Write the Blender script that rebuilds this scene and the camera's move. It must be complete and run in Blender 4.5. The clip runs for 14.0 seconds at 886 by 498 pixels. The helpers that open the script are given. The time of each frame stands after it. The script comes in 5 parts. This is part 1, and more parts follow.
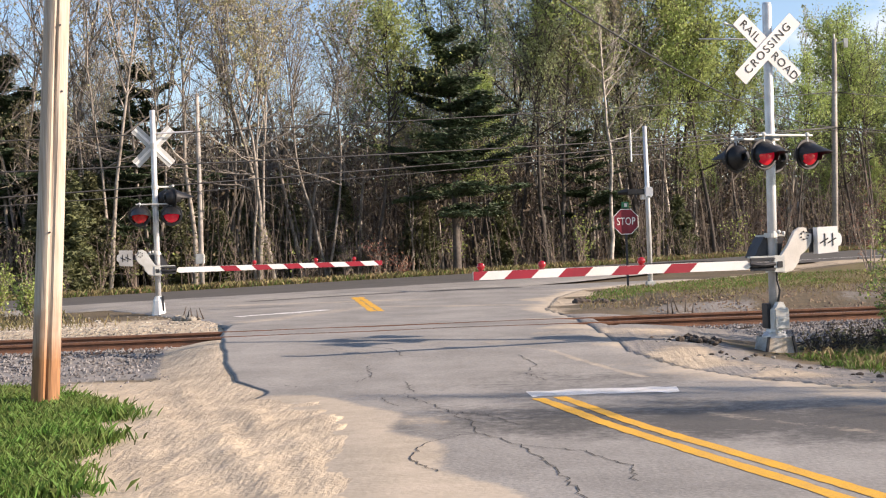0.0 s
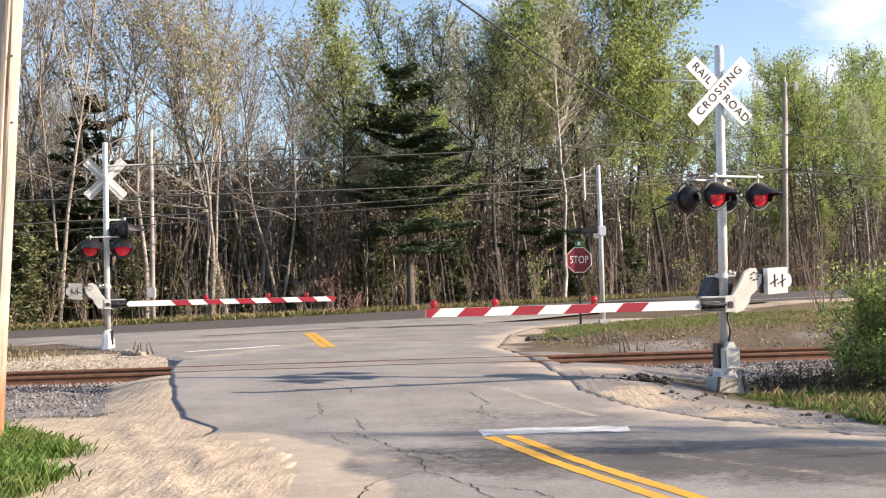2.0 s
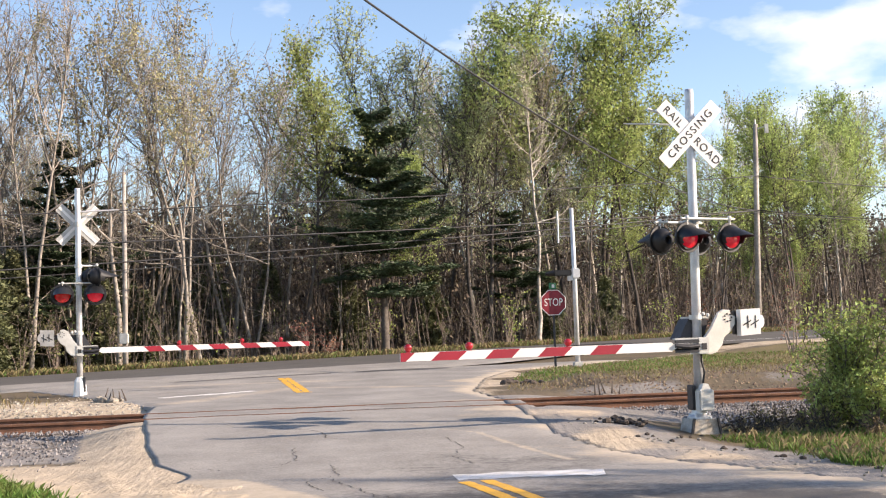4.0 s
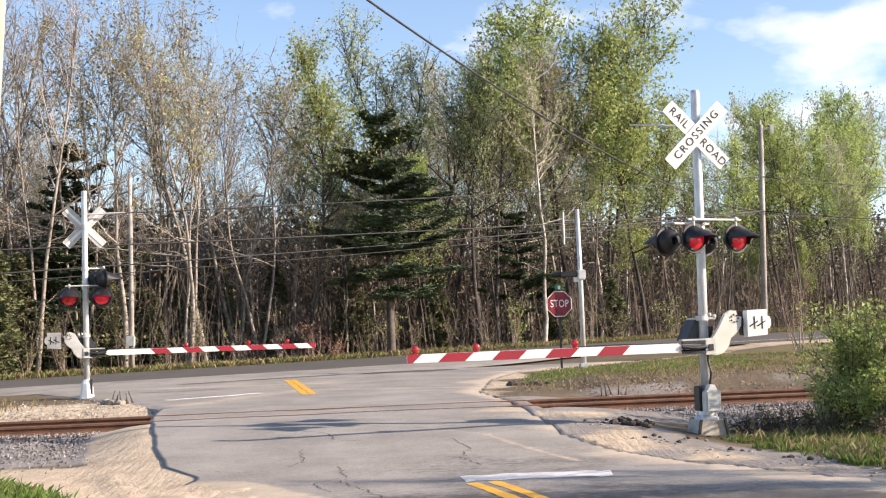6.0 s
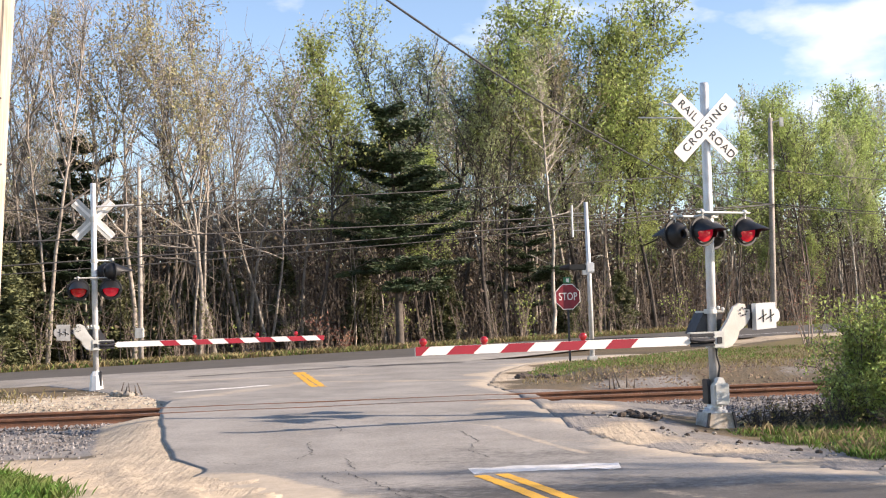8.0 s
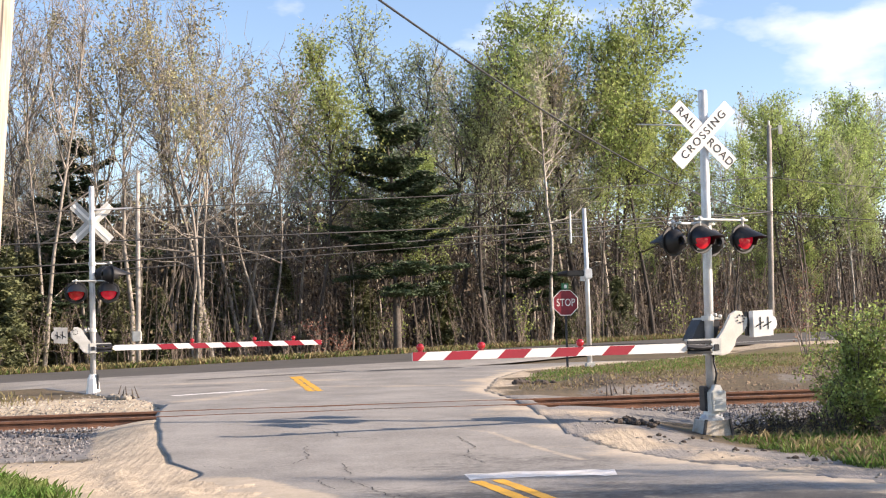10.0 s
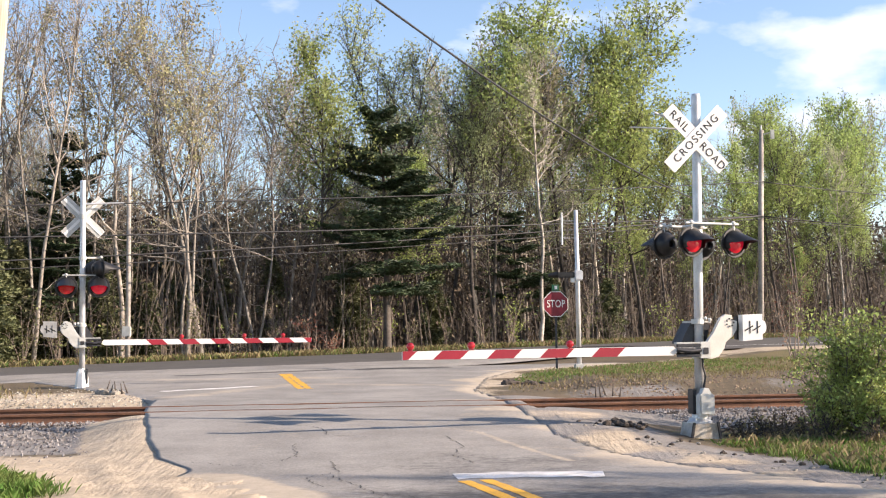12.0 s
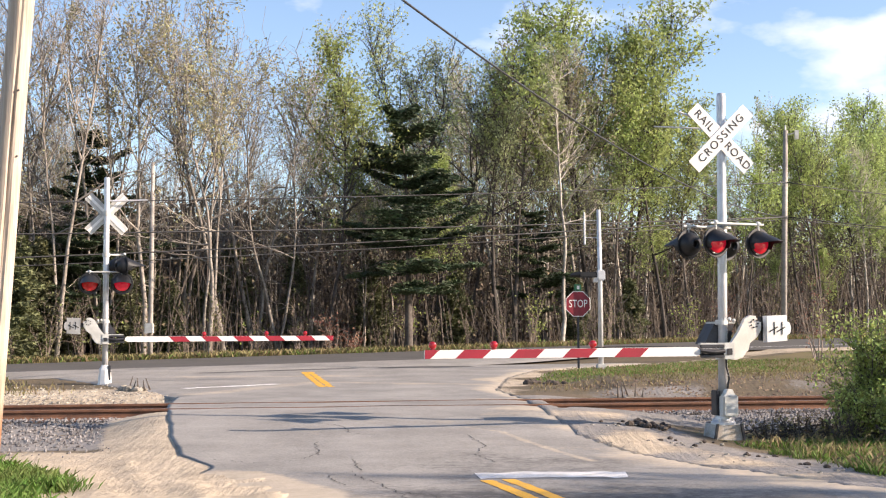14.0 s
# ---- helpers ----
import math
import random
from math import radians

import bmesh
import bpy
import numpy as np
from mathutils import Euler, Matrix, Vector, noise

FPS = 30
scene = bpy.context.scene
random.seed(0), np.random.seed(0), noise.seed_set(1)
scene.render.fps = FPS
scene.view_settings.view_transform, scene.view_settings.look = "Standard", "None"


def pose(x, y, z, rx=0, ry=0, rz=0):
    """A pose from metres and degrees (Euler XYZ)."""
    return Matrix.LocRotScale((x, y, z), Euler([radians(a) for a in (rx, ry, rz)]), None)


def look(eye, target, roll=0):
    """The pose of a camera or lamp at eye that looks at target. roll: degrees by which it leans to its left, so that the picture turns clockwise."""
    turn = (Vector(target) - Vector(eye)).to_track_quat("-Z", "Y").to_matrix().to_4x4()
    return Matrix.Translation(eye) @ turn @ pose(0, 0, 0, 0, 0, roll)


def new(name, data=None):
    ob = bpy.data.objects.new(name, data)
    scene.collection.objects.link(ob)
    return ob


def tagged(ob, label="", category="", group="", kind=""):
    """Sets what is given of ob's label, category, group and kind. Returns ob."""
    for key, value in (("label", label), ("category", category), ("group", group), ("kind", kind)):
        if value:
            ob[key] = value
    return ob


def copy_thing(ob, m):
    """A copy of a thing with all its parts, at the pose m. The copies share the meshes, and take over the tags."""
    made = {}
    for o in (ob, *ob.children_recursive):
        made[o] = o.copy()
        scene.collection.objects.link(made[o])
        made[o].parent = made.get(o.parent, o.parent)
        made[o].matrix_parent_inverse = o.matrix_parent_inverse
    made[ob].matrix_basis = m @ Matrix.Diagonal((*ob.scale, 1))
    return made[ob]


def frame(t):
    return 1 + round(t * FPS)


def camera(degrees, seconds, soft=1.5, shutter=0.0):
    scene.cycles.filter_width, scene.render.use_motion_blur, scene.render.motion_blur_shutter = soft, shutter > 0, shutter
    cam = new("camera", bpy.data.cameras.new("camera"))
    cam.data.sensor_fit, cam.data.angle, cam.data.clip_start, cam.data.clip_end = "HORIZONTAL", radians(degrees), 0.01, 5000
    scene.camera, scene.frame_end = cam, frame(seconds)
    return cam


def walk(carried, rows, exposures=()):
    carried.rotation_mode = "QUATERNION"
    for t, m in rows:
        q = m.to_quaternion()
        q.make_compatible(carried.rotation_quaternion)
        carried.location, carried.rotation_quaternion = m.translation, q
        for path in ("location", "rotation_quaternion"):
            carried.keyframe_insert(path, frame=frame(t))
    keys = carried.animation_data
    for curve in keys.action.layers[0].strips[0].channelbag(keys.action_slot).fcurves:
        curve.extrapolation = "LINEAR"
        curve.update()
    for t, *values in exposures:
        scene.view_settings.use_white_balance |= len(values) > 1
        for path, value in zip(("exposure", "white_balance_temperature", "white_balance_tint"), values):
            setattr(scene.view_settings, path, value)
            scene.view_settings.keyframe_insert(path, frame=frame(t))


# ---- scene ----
import functools

cam = camera(38.6, 14.0, soft=1.15)
PATH = [
    (0, (-0.041, -0.029, 1.541), (-0.115, 1.97, 1.546), -2.0),
    (0.5, (-0.045, -0.027, 1.563), (-0.063, 1.972, 1.599), -1.0),
    (1, (-0.029, -0.007, 1.552), (-0.034, 1.992, 1.605), -1.8),
    (1.5, (-0.022, 0.01, 1.552), (-0.031, 2.009, 1.604), -2.1),
    (2, (-0.026, -0.002, 1.552), (-0.026, 1.997, 1.612), -1.4),
    (2.5, (-0.027, -0.033, 1.565), (0.007, 1.965, 1.639), -1.7),
    (3, (-0.019, -0.021, 1.562), (0.023, 1.976, 1.663), -1.5),
    (5.5, (-0.017, -0.008, 1.56), (0.024, 1.987, 1.694), -2.5),
    (6, (-0.035, -0.029, 1.559), (-0.001, 1.967, 1.689), -2.0),
    (6.5, (-0.021, -0.033, 1.549), (0.003, 1.962, 1.681), -1.5),
    (7, (-0.022, -0.04, 1.547), (-0.001, 1.956, 1.673), -1.9),
    (7.5, (-0.025, -0.036, 1.55), (-0.006, 1.96, 1.669), -2.2),
    (8, (-0.031, -0.028, 1.556), (-0.011, 1.968, 1.675), -1.9),
    (10.5, (-0.02, -0.041, 1.558), (0.007, 1.954, 1.689), -1.4),
    (11, (-0.029, -0.056, 1.554), (0.005, 1.94, 1.688), -1.2),
    (11.5, (-0.038, -0.071, 1.559), (-0.003, 1.925, 1.686), -1.0),
    (12, (-0.03, -0.055, 1.559), (0.007, 1.94, 1.685), -0.7),
    (12.5, (-0.037, -0.036, 1.558), (-0.008, 1.96, 1.682), -0.8),
    (13, (-0.044, -0.027, 1.555), (-0.024, 1.969, 1.68), -0.4),
    (13.5, (-0.044, -0.028, 1.56), (-0.037, 1.968, 1.687), -0.2),
    (14, (-0.05, -0.02, 1.556), (-0.047, 1.976, 1.681), -0.3),
]
walk(cam, [(t, look(eye, target, roll)) for t, eye, target, roll in PATH], [(0, 0.90, 7050, 19), (1, 1.0, 7100, 19), (3, 1.10, 7100, 19), (14, 1.13, 7050, 19)])

# ---- world and sun ----
SUN_AZ, SUN_EL = math.radians(-9.0), math.radians(23.0)      # azimuth counted from +x towards +y
sun_dir = Vector((math.cos(SUN_AZ) * math.cos(SUN_EL), math.sin(SUN_AZ) * math.cos(SUN_EL), math.sin(SUN_EL)))

world = bpy.data.worlds.new("sky")
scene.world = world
world.use_nodes = True
wn, wl = world.node_tree.nodes, world.node_tree.links
wn.clear()
w_out = wn.new("ShaderNodeOutputWorld")
w_bg = wn.new("ShaderNodeBackground")
w_sky = wn.new("ShaderNodeTexSky")
w_sky.sky_type, w_sky.sun_disc = "NISHITA", False
w_sky.sun_elevation, w_sky.sun_rotation = SUN_EL, math.pi / 2 - SUN_AZ
w_sky.air_density, w_sky.dust_density, w_sky.ozone_density = 1.0, 0.3, 3.0
w_bg.inputs["Strength"].default_value = 0.115
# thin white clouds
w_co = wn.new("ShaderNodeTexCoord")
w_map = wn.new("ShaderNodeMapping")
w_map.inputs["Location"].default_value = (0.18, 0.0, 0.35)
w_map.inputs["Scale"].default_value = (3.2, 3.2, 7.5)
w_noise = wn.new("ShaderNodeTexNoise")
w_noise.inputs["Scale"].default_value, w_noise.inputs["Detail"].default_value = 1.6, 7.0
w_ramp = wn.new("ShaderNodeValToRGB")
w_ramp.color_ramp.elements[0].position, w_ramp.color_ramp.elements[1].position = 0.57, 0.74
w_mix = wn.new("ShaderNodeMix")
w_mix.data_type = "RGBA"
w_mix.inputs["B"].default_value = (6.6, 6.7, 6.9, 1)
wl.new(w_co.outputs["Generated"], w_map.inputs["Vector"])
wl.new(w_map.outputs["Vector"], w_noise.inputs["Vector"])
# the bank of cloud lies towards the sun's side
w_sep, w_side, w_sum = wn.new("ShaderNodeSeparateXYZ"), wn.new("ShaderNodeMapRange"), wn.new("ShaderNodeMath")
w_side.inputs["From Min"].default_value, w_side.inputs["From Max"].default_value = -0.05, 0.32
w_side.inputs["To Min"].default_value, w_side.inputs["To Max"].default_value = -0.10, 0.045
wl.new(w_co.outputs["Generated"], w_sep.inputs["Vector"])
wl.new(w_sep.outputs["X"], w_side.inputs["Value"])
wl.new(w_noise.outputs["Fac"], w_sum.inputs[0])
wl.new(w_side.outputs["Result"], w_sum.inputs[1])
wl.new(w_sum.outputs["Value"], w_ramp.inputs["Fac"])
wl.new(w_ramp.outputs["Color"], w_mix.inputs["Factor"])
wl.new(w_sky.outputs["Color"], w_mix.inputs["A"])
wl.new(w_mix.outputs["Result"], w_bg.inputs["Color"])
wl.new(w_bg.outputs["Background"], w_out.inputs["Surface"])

sun = new("sun", bpy.data.lights.new("sun", "SUN"))
sun.data.energy, sun.data.angle, sun.data.color = 4.8, math.radians(0.5), (1.0, 0.90, 0.76)
sun.matrix_world = look(sun_dir * 100, (0, 0, 0))


# ---- materials ----
def material(name, color, rough=0.8, metal=0.0, vary=0.15, scale=8.0, fine=60.0, bump=0.0, second=None, island=0.0, obj=0.0,
             translucent=0.0, coat=0.0):
    """A surface with variation at two scales, optional relief, and a change from piece to piece."""
    m = bpy.data.materials.new(name)
    m.use_nodes = True
    n, l = m.node_tree.nodes, m.node_tree.links
    b = n["Principled BSDF"]
    b.inputs["Roughness"].default_value, b.inputs["Metallic"].default_value = rough, metal
    b.inputs["Coat Weight"].default_value = coat
    co = n.new("ShaderNodeTexCoord")
    big, small = n.new("ShaderNodeTexNoise"), n.new("ShaderNodeTexNoise")
    for t, s in ((big, scale), (small, fine)):
        t.inputs["Scale"].default_value, t.inputs["Detail"].default_value = s, 5.0
        l.new(co.outputs["Object"], t.inputs["Vector"])
    mix = n.new("ShaderNodeMix")
    mix.data_type = "RGBA"
    c2 = second or tuple(c * 0.55 for c in color)
    mix.inputs["A"].default_value, mix.inputs["B"].default_value = (*color, 1), (*c2, 1)
    ramp = n.new("ShaderNodeMapRange")
    ramp.inputs["From Min"].default_value, ramp.inputs["From Max"].default_value = 0.38, 0.68
    l.new(big.outputs["Fac"], ramp.inputs["Value"])
    l.new(ramp.outputs["Result"], mix.inputs["Factor"])
    hsv = n.new("ShaderNodeHueSaturation")
    l.new(mix.outputs["Result"], hsv.inputs["Color"])
    val = n.new("ShaderNodeMapRange")
    val.inputs["To Min"].default_value, val.inputs["To Max"].default_value = 1 - vary, 1 + vary
    val.inputs["From Min"].default_value, val.inputs["From Max"].default_value = 0.3, 0.7
    l.new(small.outputs["Fac"], val.inputs["Value"])
    last = val.outputs["Result"]
    for amount, node, socket in ((island, "ShaderNodeNewGeometry", "Random Per Island"), (obj, "ShaderNodeObjectInfo", "Random")):
        if amount:
            src = n.new(node)
            r = n.new("ShaderNodeMapRange")
            r.inputs["To Min"].default_value, r.inputs["To Max"].default_value = 1 - amount, 1 + amount
            l.new(src.outputs[socket], r.inputs["Value"])
            mul = n.new("ShaderNodeMath")
            mul.operation = "MULTIPLY"
            l.new(last, mul.inputs[0])
            l.new(r.outputs["Result"], mul.inputs[1])
            last = mul.outputs["Value"]
            if island:
                h = n.new("ShaderNodeMapRange")
                h.inputs["To Min"].default_value, h.inputs["To Max"].default_value = 0.5 - 0.05 * amount, 0.5 + 0.05 * amount
                l.new(src.outputs[socket], h.inputs["Value"])
                l.new(h.outputs["Result"], hsv.inputs["Hue"])
    l.new(last, hsv.inputs["Value"])
    l.new(hsv.outputs["Color"], b.inputs["Base Color"])
    if bump:
        bn = n.new("ShaderNodeBump")
        bn.inputs["Strength"].default_value, bn.inputs["Distance"].default_value = 0.6, bump
        l.new(small.outputs["Fac"], bn.inputs["Height"])
        l.new(bn.outputs["Normal"], b.inputs["Normal"])
    if translucent:
        tr, sh = n.new("ShaderNodeBsdfTranslucent"), n.new("ShaderNodeMixShader")
        sh.inputs["Fac"].default_value = translucent
        l.new(hsv.outputs["Color"], tr.inputs["Color"])
        l.new(b.outputs["BSDF"], sh.inputs[1])
        l.new(tr.outputs["BSDF"], sh.inputs[2])
        l.new(sh.outputs["Shader"], n["Material Output"].inputs["Surface"])
    return m


def blended(name, layers, bump=0.01, rough=0.9, ruts=0.0):
    """Ground of several kinds. layers: (attribute or None, colour, second colour, fine scale); each attribute, roughened by noise, lays its
    kind over those before."""
    m = bpy.data.materials.new(name)
    m.use_nodes = True
    n, l = m.node_tree.nodes, m.node_tree.links
    b = n["Principled BSDF"]
    b.inputs["Roughness"].default_value = rough
    b.inputs["Specular IOR Level"].default_value = 0.25
    co = n.new("ShaderNodeTexCoord")
    edge, edge2 = n.new("ShaderNodeTexNoise"), n.new("ShaderNodeTexNoise")
    for t, s in ((edge, 1.3), (edge2, 9.0)):
        t.inputs["Scale"].default_value, t.inputs["Detail"].default_value, t.inputs["Roughness"].default_value = s, 8.0, 0.65
        l.new(co.outputs["Object"], t.inputs["Vector"])
    both = n.new("ShaderNodeMath")
    both.operation = "ADD"
    l.new(edge.outputs["Fac"], both.inputs[0])
    l.new(edge2.outputs["Fac"], both.inputs[1])
    col = None
    for attr, c1, c2, fine in layers:
        a, c = n.new("ShaderNodeTexNoise"), n.new("ShaderNodeTexNoise")
        for t, s in ((a, fine), (c, 0.7)):
            t.inputs["Scale"].default_value, t.inputs["Detail"].default_value, t.inputs["Roughness"].default_value = s, 6.0, 0.7
            l.new(co.outputs["Object"], t.inputs["Vector"])
        s1 = n.new("ShaderNodeMath")
        s1.operation = "ADD"
        l.new(a.outputs["Fac"], s1.inputs[0])
        l.new(c.outputs["Fac"], s1.inputs[1])
        r = n.new("ShaderNodeMapRange")
        r.inputs["From Min"].default_value, r.inputs["From Max"].default_value = 0.80, 1.20
        l.new(s1.outputs["Value"], r.inputs["Value"])
        mix = n.new("ShaderNodeMix")
        mix.data_type = "RGBA"
        mix.inputs["A"].default_value, mix.inputs["B"].default_value = (*c1, 1), (*c2, 1)
        l.new(r.outputs["Result"], mix.inputs["Factor"])
        if attr is None:
            col = mix.outputs["Result"]
            continue
        at = n.new("ShaderNodeAttribute")
        at.attribute_name = attr
        k = n.new("ShaderNodeMath")
        k.operation = "MULTIPLY_ADD"
        k.inputs[1].default_value, k.inputs[2].default_value = 2.6, -1.8
        l.new(at.outputs["Fac"], k.inputs[0])
        k2 = n.new("ShaderNodeMath")
        k2.operation, k2.use_clamp = "ADD", True
        l.new(k.outputs["Value"], k2.inputs[0])
        l.new(both.outputs["Value"], k2.inputs[1])
        k3 = n.new("ShaderNodeMapRange")
        k3.inputs["From Min"].default_value, k3.inputs["From Max"].default_value = 0.3, 0.75
        l.new(k2.outputs["Value"], k3.inputs["Value"])
        over = n.new("ShaderNodeMix")
        over.data_type = "RGBA"
        l.new(k3.outputs["Result"], over.inputs["Factor"])
        l.new(col, over.inputs["A"])
        l.new(mix.outputs["Result"], over.inputs["B"])
        col = over.outputs["Result"]
    l.new(col, b.inputs["Base Color"])
    g = n.new("ShaderNodeTexNoise")
    g.inputs["Scale"].default_value, g.inputs["Detail"].default_value = 22.0, 8.0
    l.new(co.outputs["Object"], g.inputs["Vector"])
    if ruts:
        # wheel tracks: noise drawn out along the road
        turn, tracks, both2 = n.new("ShaderNodeMapping"), n.new("ShaderNodeTexNoise"), n.new("ShaderNodeMath")
        turn.inputs["Rotation"].default_value, turn.inputs["Scale"].default_value = (0, 0, radians(-16)), (7.0, 0.75, 1)
        tracks.inputs["Scale"].default_value, tracks.inputs["Detail"].default_value, tracks.inputs["Roughness"].default_value = 1.3, 7.0, 0.62
        both2.operation = "MULTIPLY_ADD"
        both2.inputs[1].default_value = ruts
        l.new(co.outputs["Object"], turn.inputs["Vector"])
        l.new(turn.outputs["Vector"], tracks.inputs["Vector"])
        l.new(tracks.outputs["Fac"], both2.inputs[0])
        l.new(g.outputs["Fac"], both2.inputs[2])
    bn = n.new("ShaderNodeBump")
    bn.inputs["Strength"].default_value, bn.inputs["Distance"].default_value = 0.7, bump
    l.new(both2.outputs["Value"] if ruts else g.outputs["Fac"], bn.inputs["Height"])
    l.new(bn.outputs["Normal"], b.inputs["Normal"])
    return m


def glowing(name, color, strength, base):
    m = material(name, base, 0.15, vary=0.1, coat=0.5)
    b = m.node_tree.nodes["Principled BSDF"]
    b.inputs["Emission Color"].default_value, b.inputs["Emission Strength"].default_value = (*color, 1), strength
    return m


M_ground = blended("ground_soil", [
    (None, (0.16, 0.12, 0.075), (0.09, 0.075, 0.05), 9.0),
    ("gravel", (0.30, 0.275, 0.25), (0.17, 0.16, 0.145), 26.0),
    ("sand", (0.54, 0.44, 0.32), (0.38, 0.31, 0.225), 3.0),
    ("grass", (0.10, 0.10, 0.035), (0.19, 0.14, 0.075), 7.0),
    ("litter", (0.10, 0.065, 0.035), (0.05, 0.035, 0.02), 6.0)], 0.022, ruts=1.5)
M_asphalt = blended("worn_asphalt", [
    (None, (0.335, 0.315, 0.285), (0.20, 0.188, 0.17), 30.0),
    ("dark", (0.115, 0.108, 0.10), (0.08, 0.076, 0.07), 30.0),
    ("sand", (0.50, 0.42, 0.325), (0.39, 0.33, 0.25), 5.0)], 0.006, 0.85)
M_edge = material("asphalt_edge", (0.05, 0.048, 0.045), 0.95, vary=0.3, bump=0.01)
M_yellow = material("yellow_road_paint", (0.72, 0.38, 0.03), 0.7, vary=0.15, scale=3, second=(0.60, 0.33, 0.05), bump=0.003)
M_white = material("white_road_paint", (0.75, 0.73, 0.70), 0.7, vary=0.15, scale=4, second=(0.5, 0.48, 0.44), bump=0.003)
M_galv = material("galvanised_steel", (0.62, 0.63, 0.64), 0.42, 0.35, vary=0.08, scale=5, second=(0.5, 0.5, 0.5))
M_grey = material("grey_painted_metal", (0.56, 0.56, 0.53), 0.55, 0.1, vary=0.08, scale=4, second=(0.42, 0.42, 0.39))
M_darkmetal = material("dark_painted_metal", (0.045, 0.045, 0.05), 0.5, 0.2, vary=0.2, scale=6)
M_black = material("black_enamel", (0.010, 0.010, 0.011), 0.5, 0.0, vary=0.2, scale=10)
M_signwhite = material("white_reflective_sheet", (0.80, 0.79, 0.76), 0.5, vary=0.05, scale=3, second=(0.72, 0.70, 0.66))
M_red = material("red_reflective_stripe", (0.33, 0.013, 0.03), 0.5, vary=0.08, scale=3, second=(0.27, 0.014, 0.028))
M_stopred = material("red_stop_sheet", (0.27, 0.015, 0.028), 0.5, vary=0.05, scale=3)
M_lens = glowing("red_lamp_lens", (1.0, 0.03, 0.03), 0.06, (0.32, 0.010, 0.016))
M_lenslit = glowing("lit_red_lens", (1.0, 0.02, 0.07), 0.13, (0.36, 0.012, 0.018))
M_black_ink = material("black_letters", (0.02, 0.02, 0.02), 0.7, vary=0.1)
M_concrete = material("stained_concrete", (0.50, 0.46, 0.40), 0.9, vary=0.2, scale=5, second=(0.36, 0.29, 0.21), bump=0.01)
M_rust = material("rusty_rail_steel", (0.20, 0.095, 0.055), 0.75, 0.2, vary=0.3, scale=4, second=(0.11, 0.055, 0.035), bump=0.004)
M_railtop = material("polished_rail_head", (0.35, 0.30, 0.27), 0.3, 0.9, vary=0.2)
M_tie = material("weathered_tie_wood", (0.10, 0.075, 0.055), 0.9, vary=0.35, scale=4, fine=30, bump=0.01, obj=0.3)
M_stone = material("ballast_stone", (0.22, 0.205, 0.20), 0.95, vary=0.2, scale=2, second=(0.16, 0.148, 0.14), island=0.5)
M_cream = material("cream_painted_casting", (0.72, 0.67, 0.60), 0.55, 0.0, vary=0.06, scale=4, second=(0.62, 0.57, 0.50))
M_polefar = material("grey_pole_wood", (0.42, 0.38, 0.34), 0.9, vary=0.2, scale=1, fine=10)
M_wire = material("cable_sheath", (0.03, 0.03, 0.032), 0.6)
M_green = material("green_sign_sheet", (0.03, 0.22, 0.10), 0.5)
M_bark = material("grey_bark", (0.29, 0.26, 0.225), 0.95, vary=0.35, scale=0.8, fine=7, second=(0.14, 0.12, 0.10), bump=0.02, obj=0.35)
M_barkdark = material("dark_bark", (0.095, 0.08, 0.068), 0.95, vary=0.35, scale=1, fine=8, bump=0.02, obj=0.3)
M_birch = material("pale_birch_bark", (0.48, 0.44, 0.38), 0.85, vary=0.4, scale=1.5, fine=5, second=(0.26, 0.23, 0.2), obj=0.2)
M_twig = material("fine_grey_twigs", (0.24, 0.19, 0.155), 0.95, vary=0.2, scale=0.5, obj=0.2)
M_budleaf = material("opening_olive_leaves", (0.33, 0.33, 0.17), 0.7, vary=0.1, scale=0.4, second=(0.36, 0.30, 0.19), island=0.4, obj=0.2, translucent=0.5)
M_leaf = material("fresh_green_leaves", (0.37, 0.43, 0.155), 0.65, vary=0.1, scale=0.4, second=(0.25, 0.335, 0.11), island=0.4, obj=0.18, translucent=0.58)
M_greyleaf = material("grey_green_leaves", (0.33, 0.36, 0.19), 0.7, vary=0.1, scale=0.4, second=(0.28, 0.31, 0.165), island=0.4, obj=0.2, translucent=0.55)
M_pine = material("pine_needles", (0.050, 0.078, 0.032), 0.7, vary=0.2, scale=0.6, second=(0.032, 0.052, 0.024), island=0.5, translucent=0.15)
M_hemlock = material("hemlock_needles", (0.12, 0.13, 0.055), 0.7, vary=0.2, scale=0.6, second=(0.08, 0.09, 0.04), island=0.5, obj=0.25, translucent=0.2)
M_shrub = material("shrub_leaves", (0.37, 0.43, 0.13), 0.65, vary=0.2, scale=2, second=(0.22, 0.28, 0.07), island=0.45, translucent=0.4)
M_edgeleaf = material("dull_edge_leaves", (0.15, 0.165, 0.06), 0.7, vary=0.2, scale=2, second=(0.11, 0.10, 0.045), island=0.45, translucent=0.3)
M_redbud = material("reddish_buds", (0.26, 0.12, 0.085), 0.8, vary=0.2, island=0.4, translucent=0.3)
M_grass = material("spring_grass", (0.10, 0.185, 0.03), 0.7, vary=0.2, scale=1.2, second=(0.14, 0.18, 0.045), island=0.45, translucent=0.4)
M_drygrass = material("dry_grass", (0.25, 0.19, 0.10), 0.85, vary=0.2, scale=0.8, second=(0.14, 0.135, 0.055), island=0.4, translucent=0.3)
M_brush = material("brown_undergrowth", (0.085, 0.068, 0.055), 0.95, vary=0.2, scale=0.4, second=(0.07, 0.055, 0.048), island=0.5)
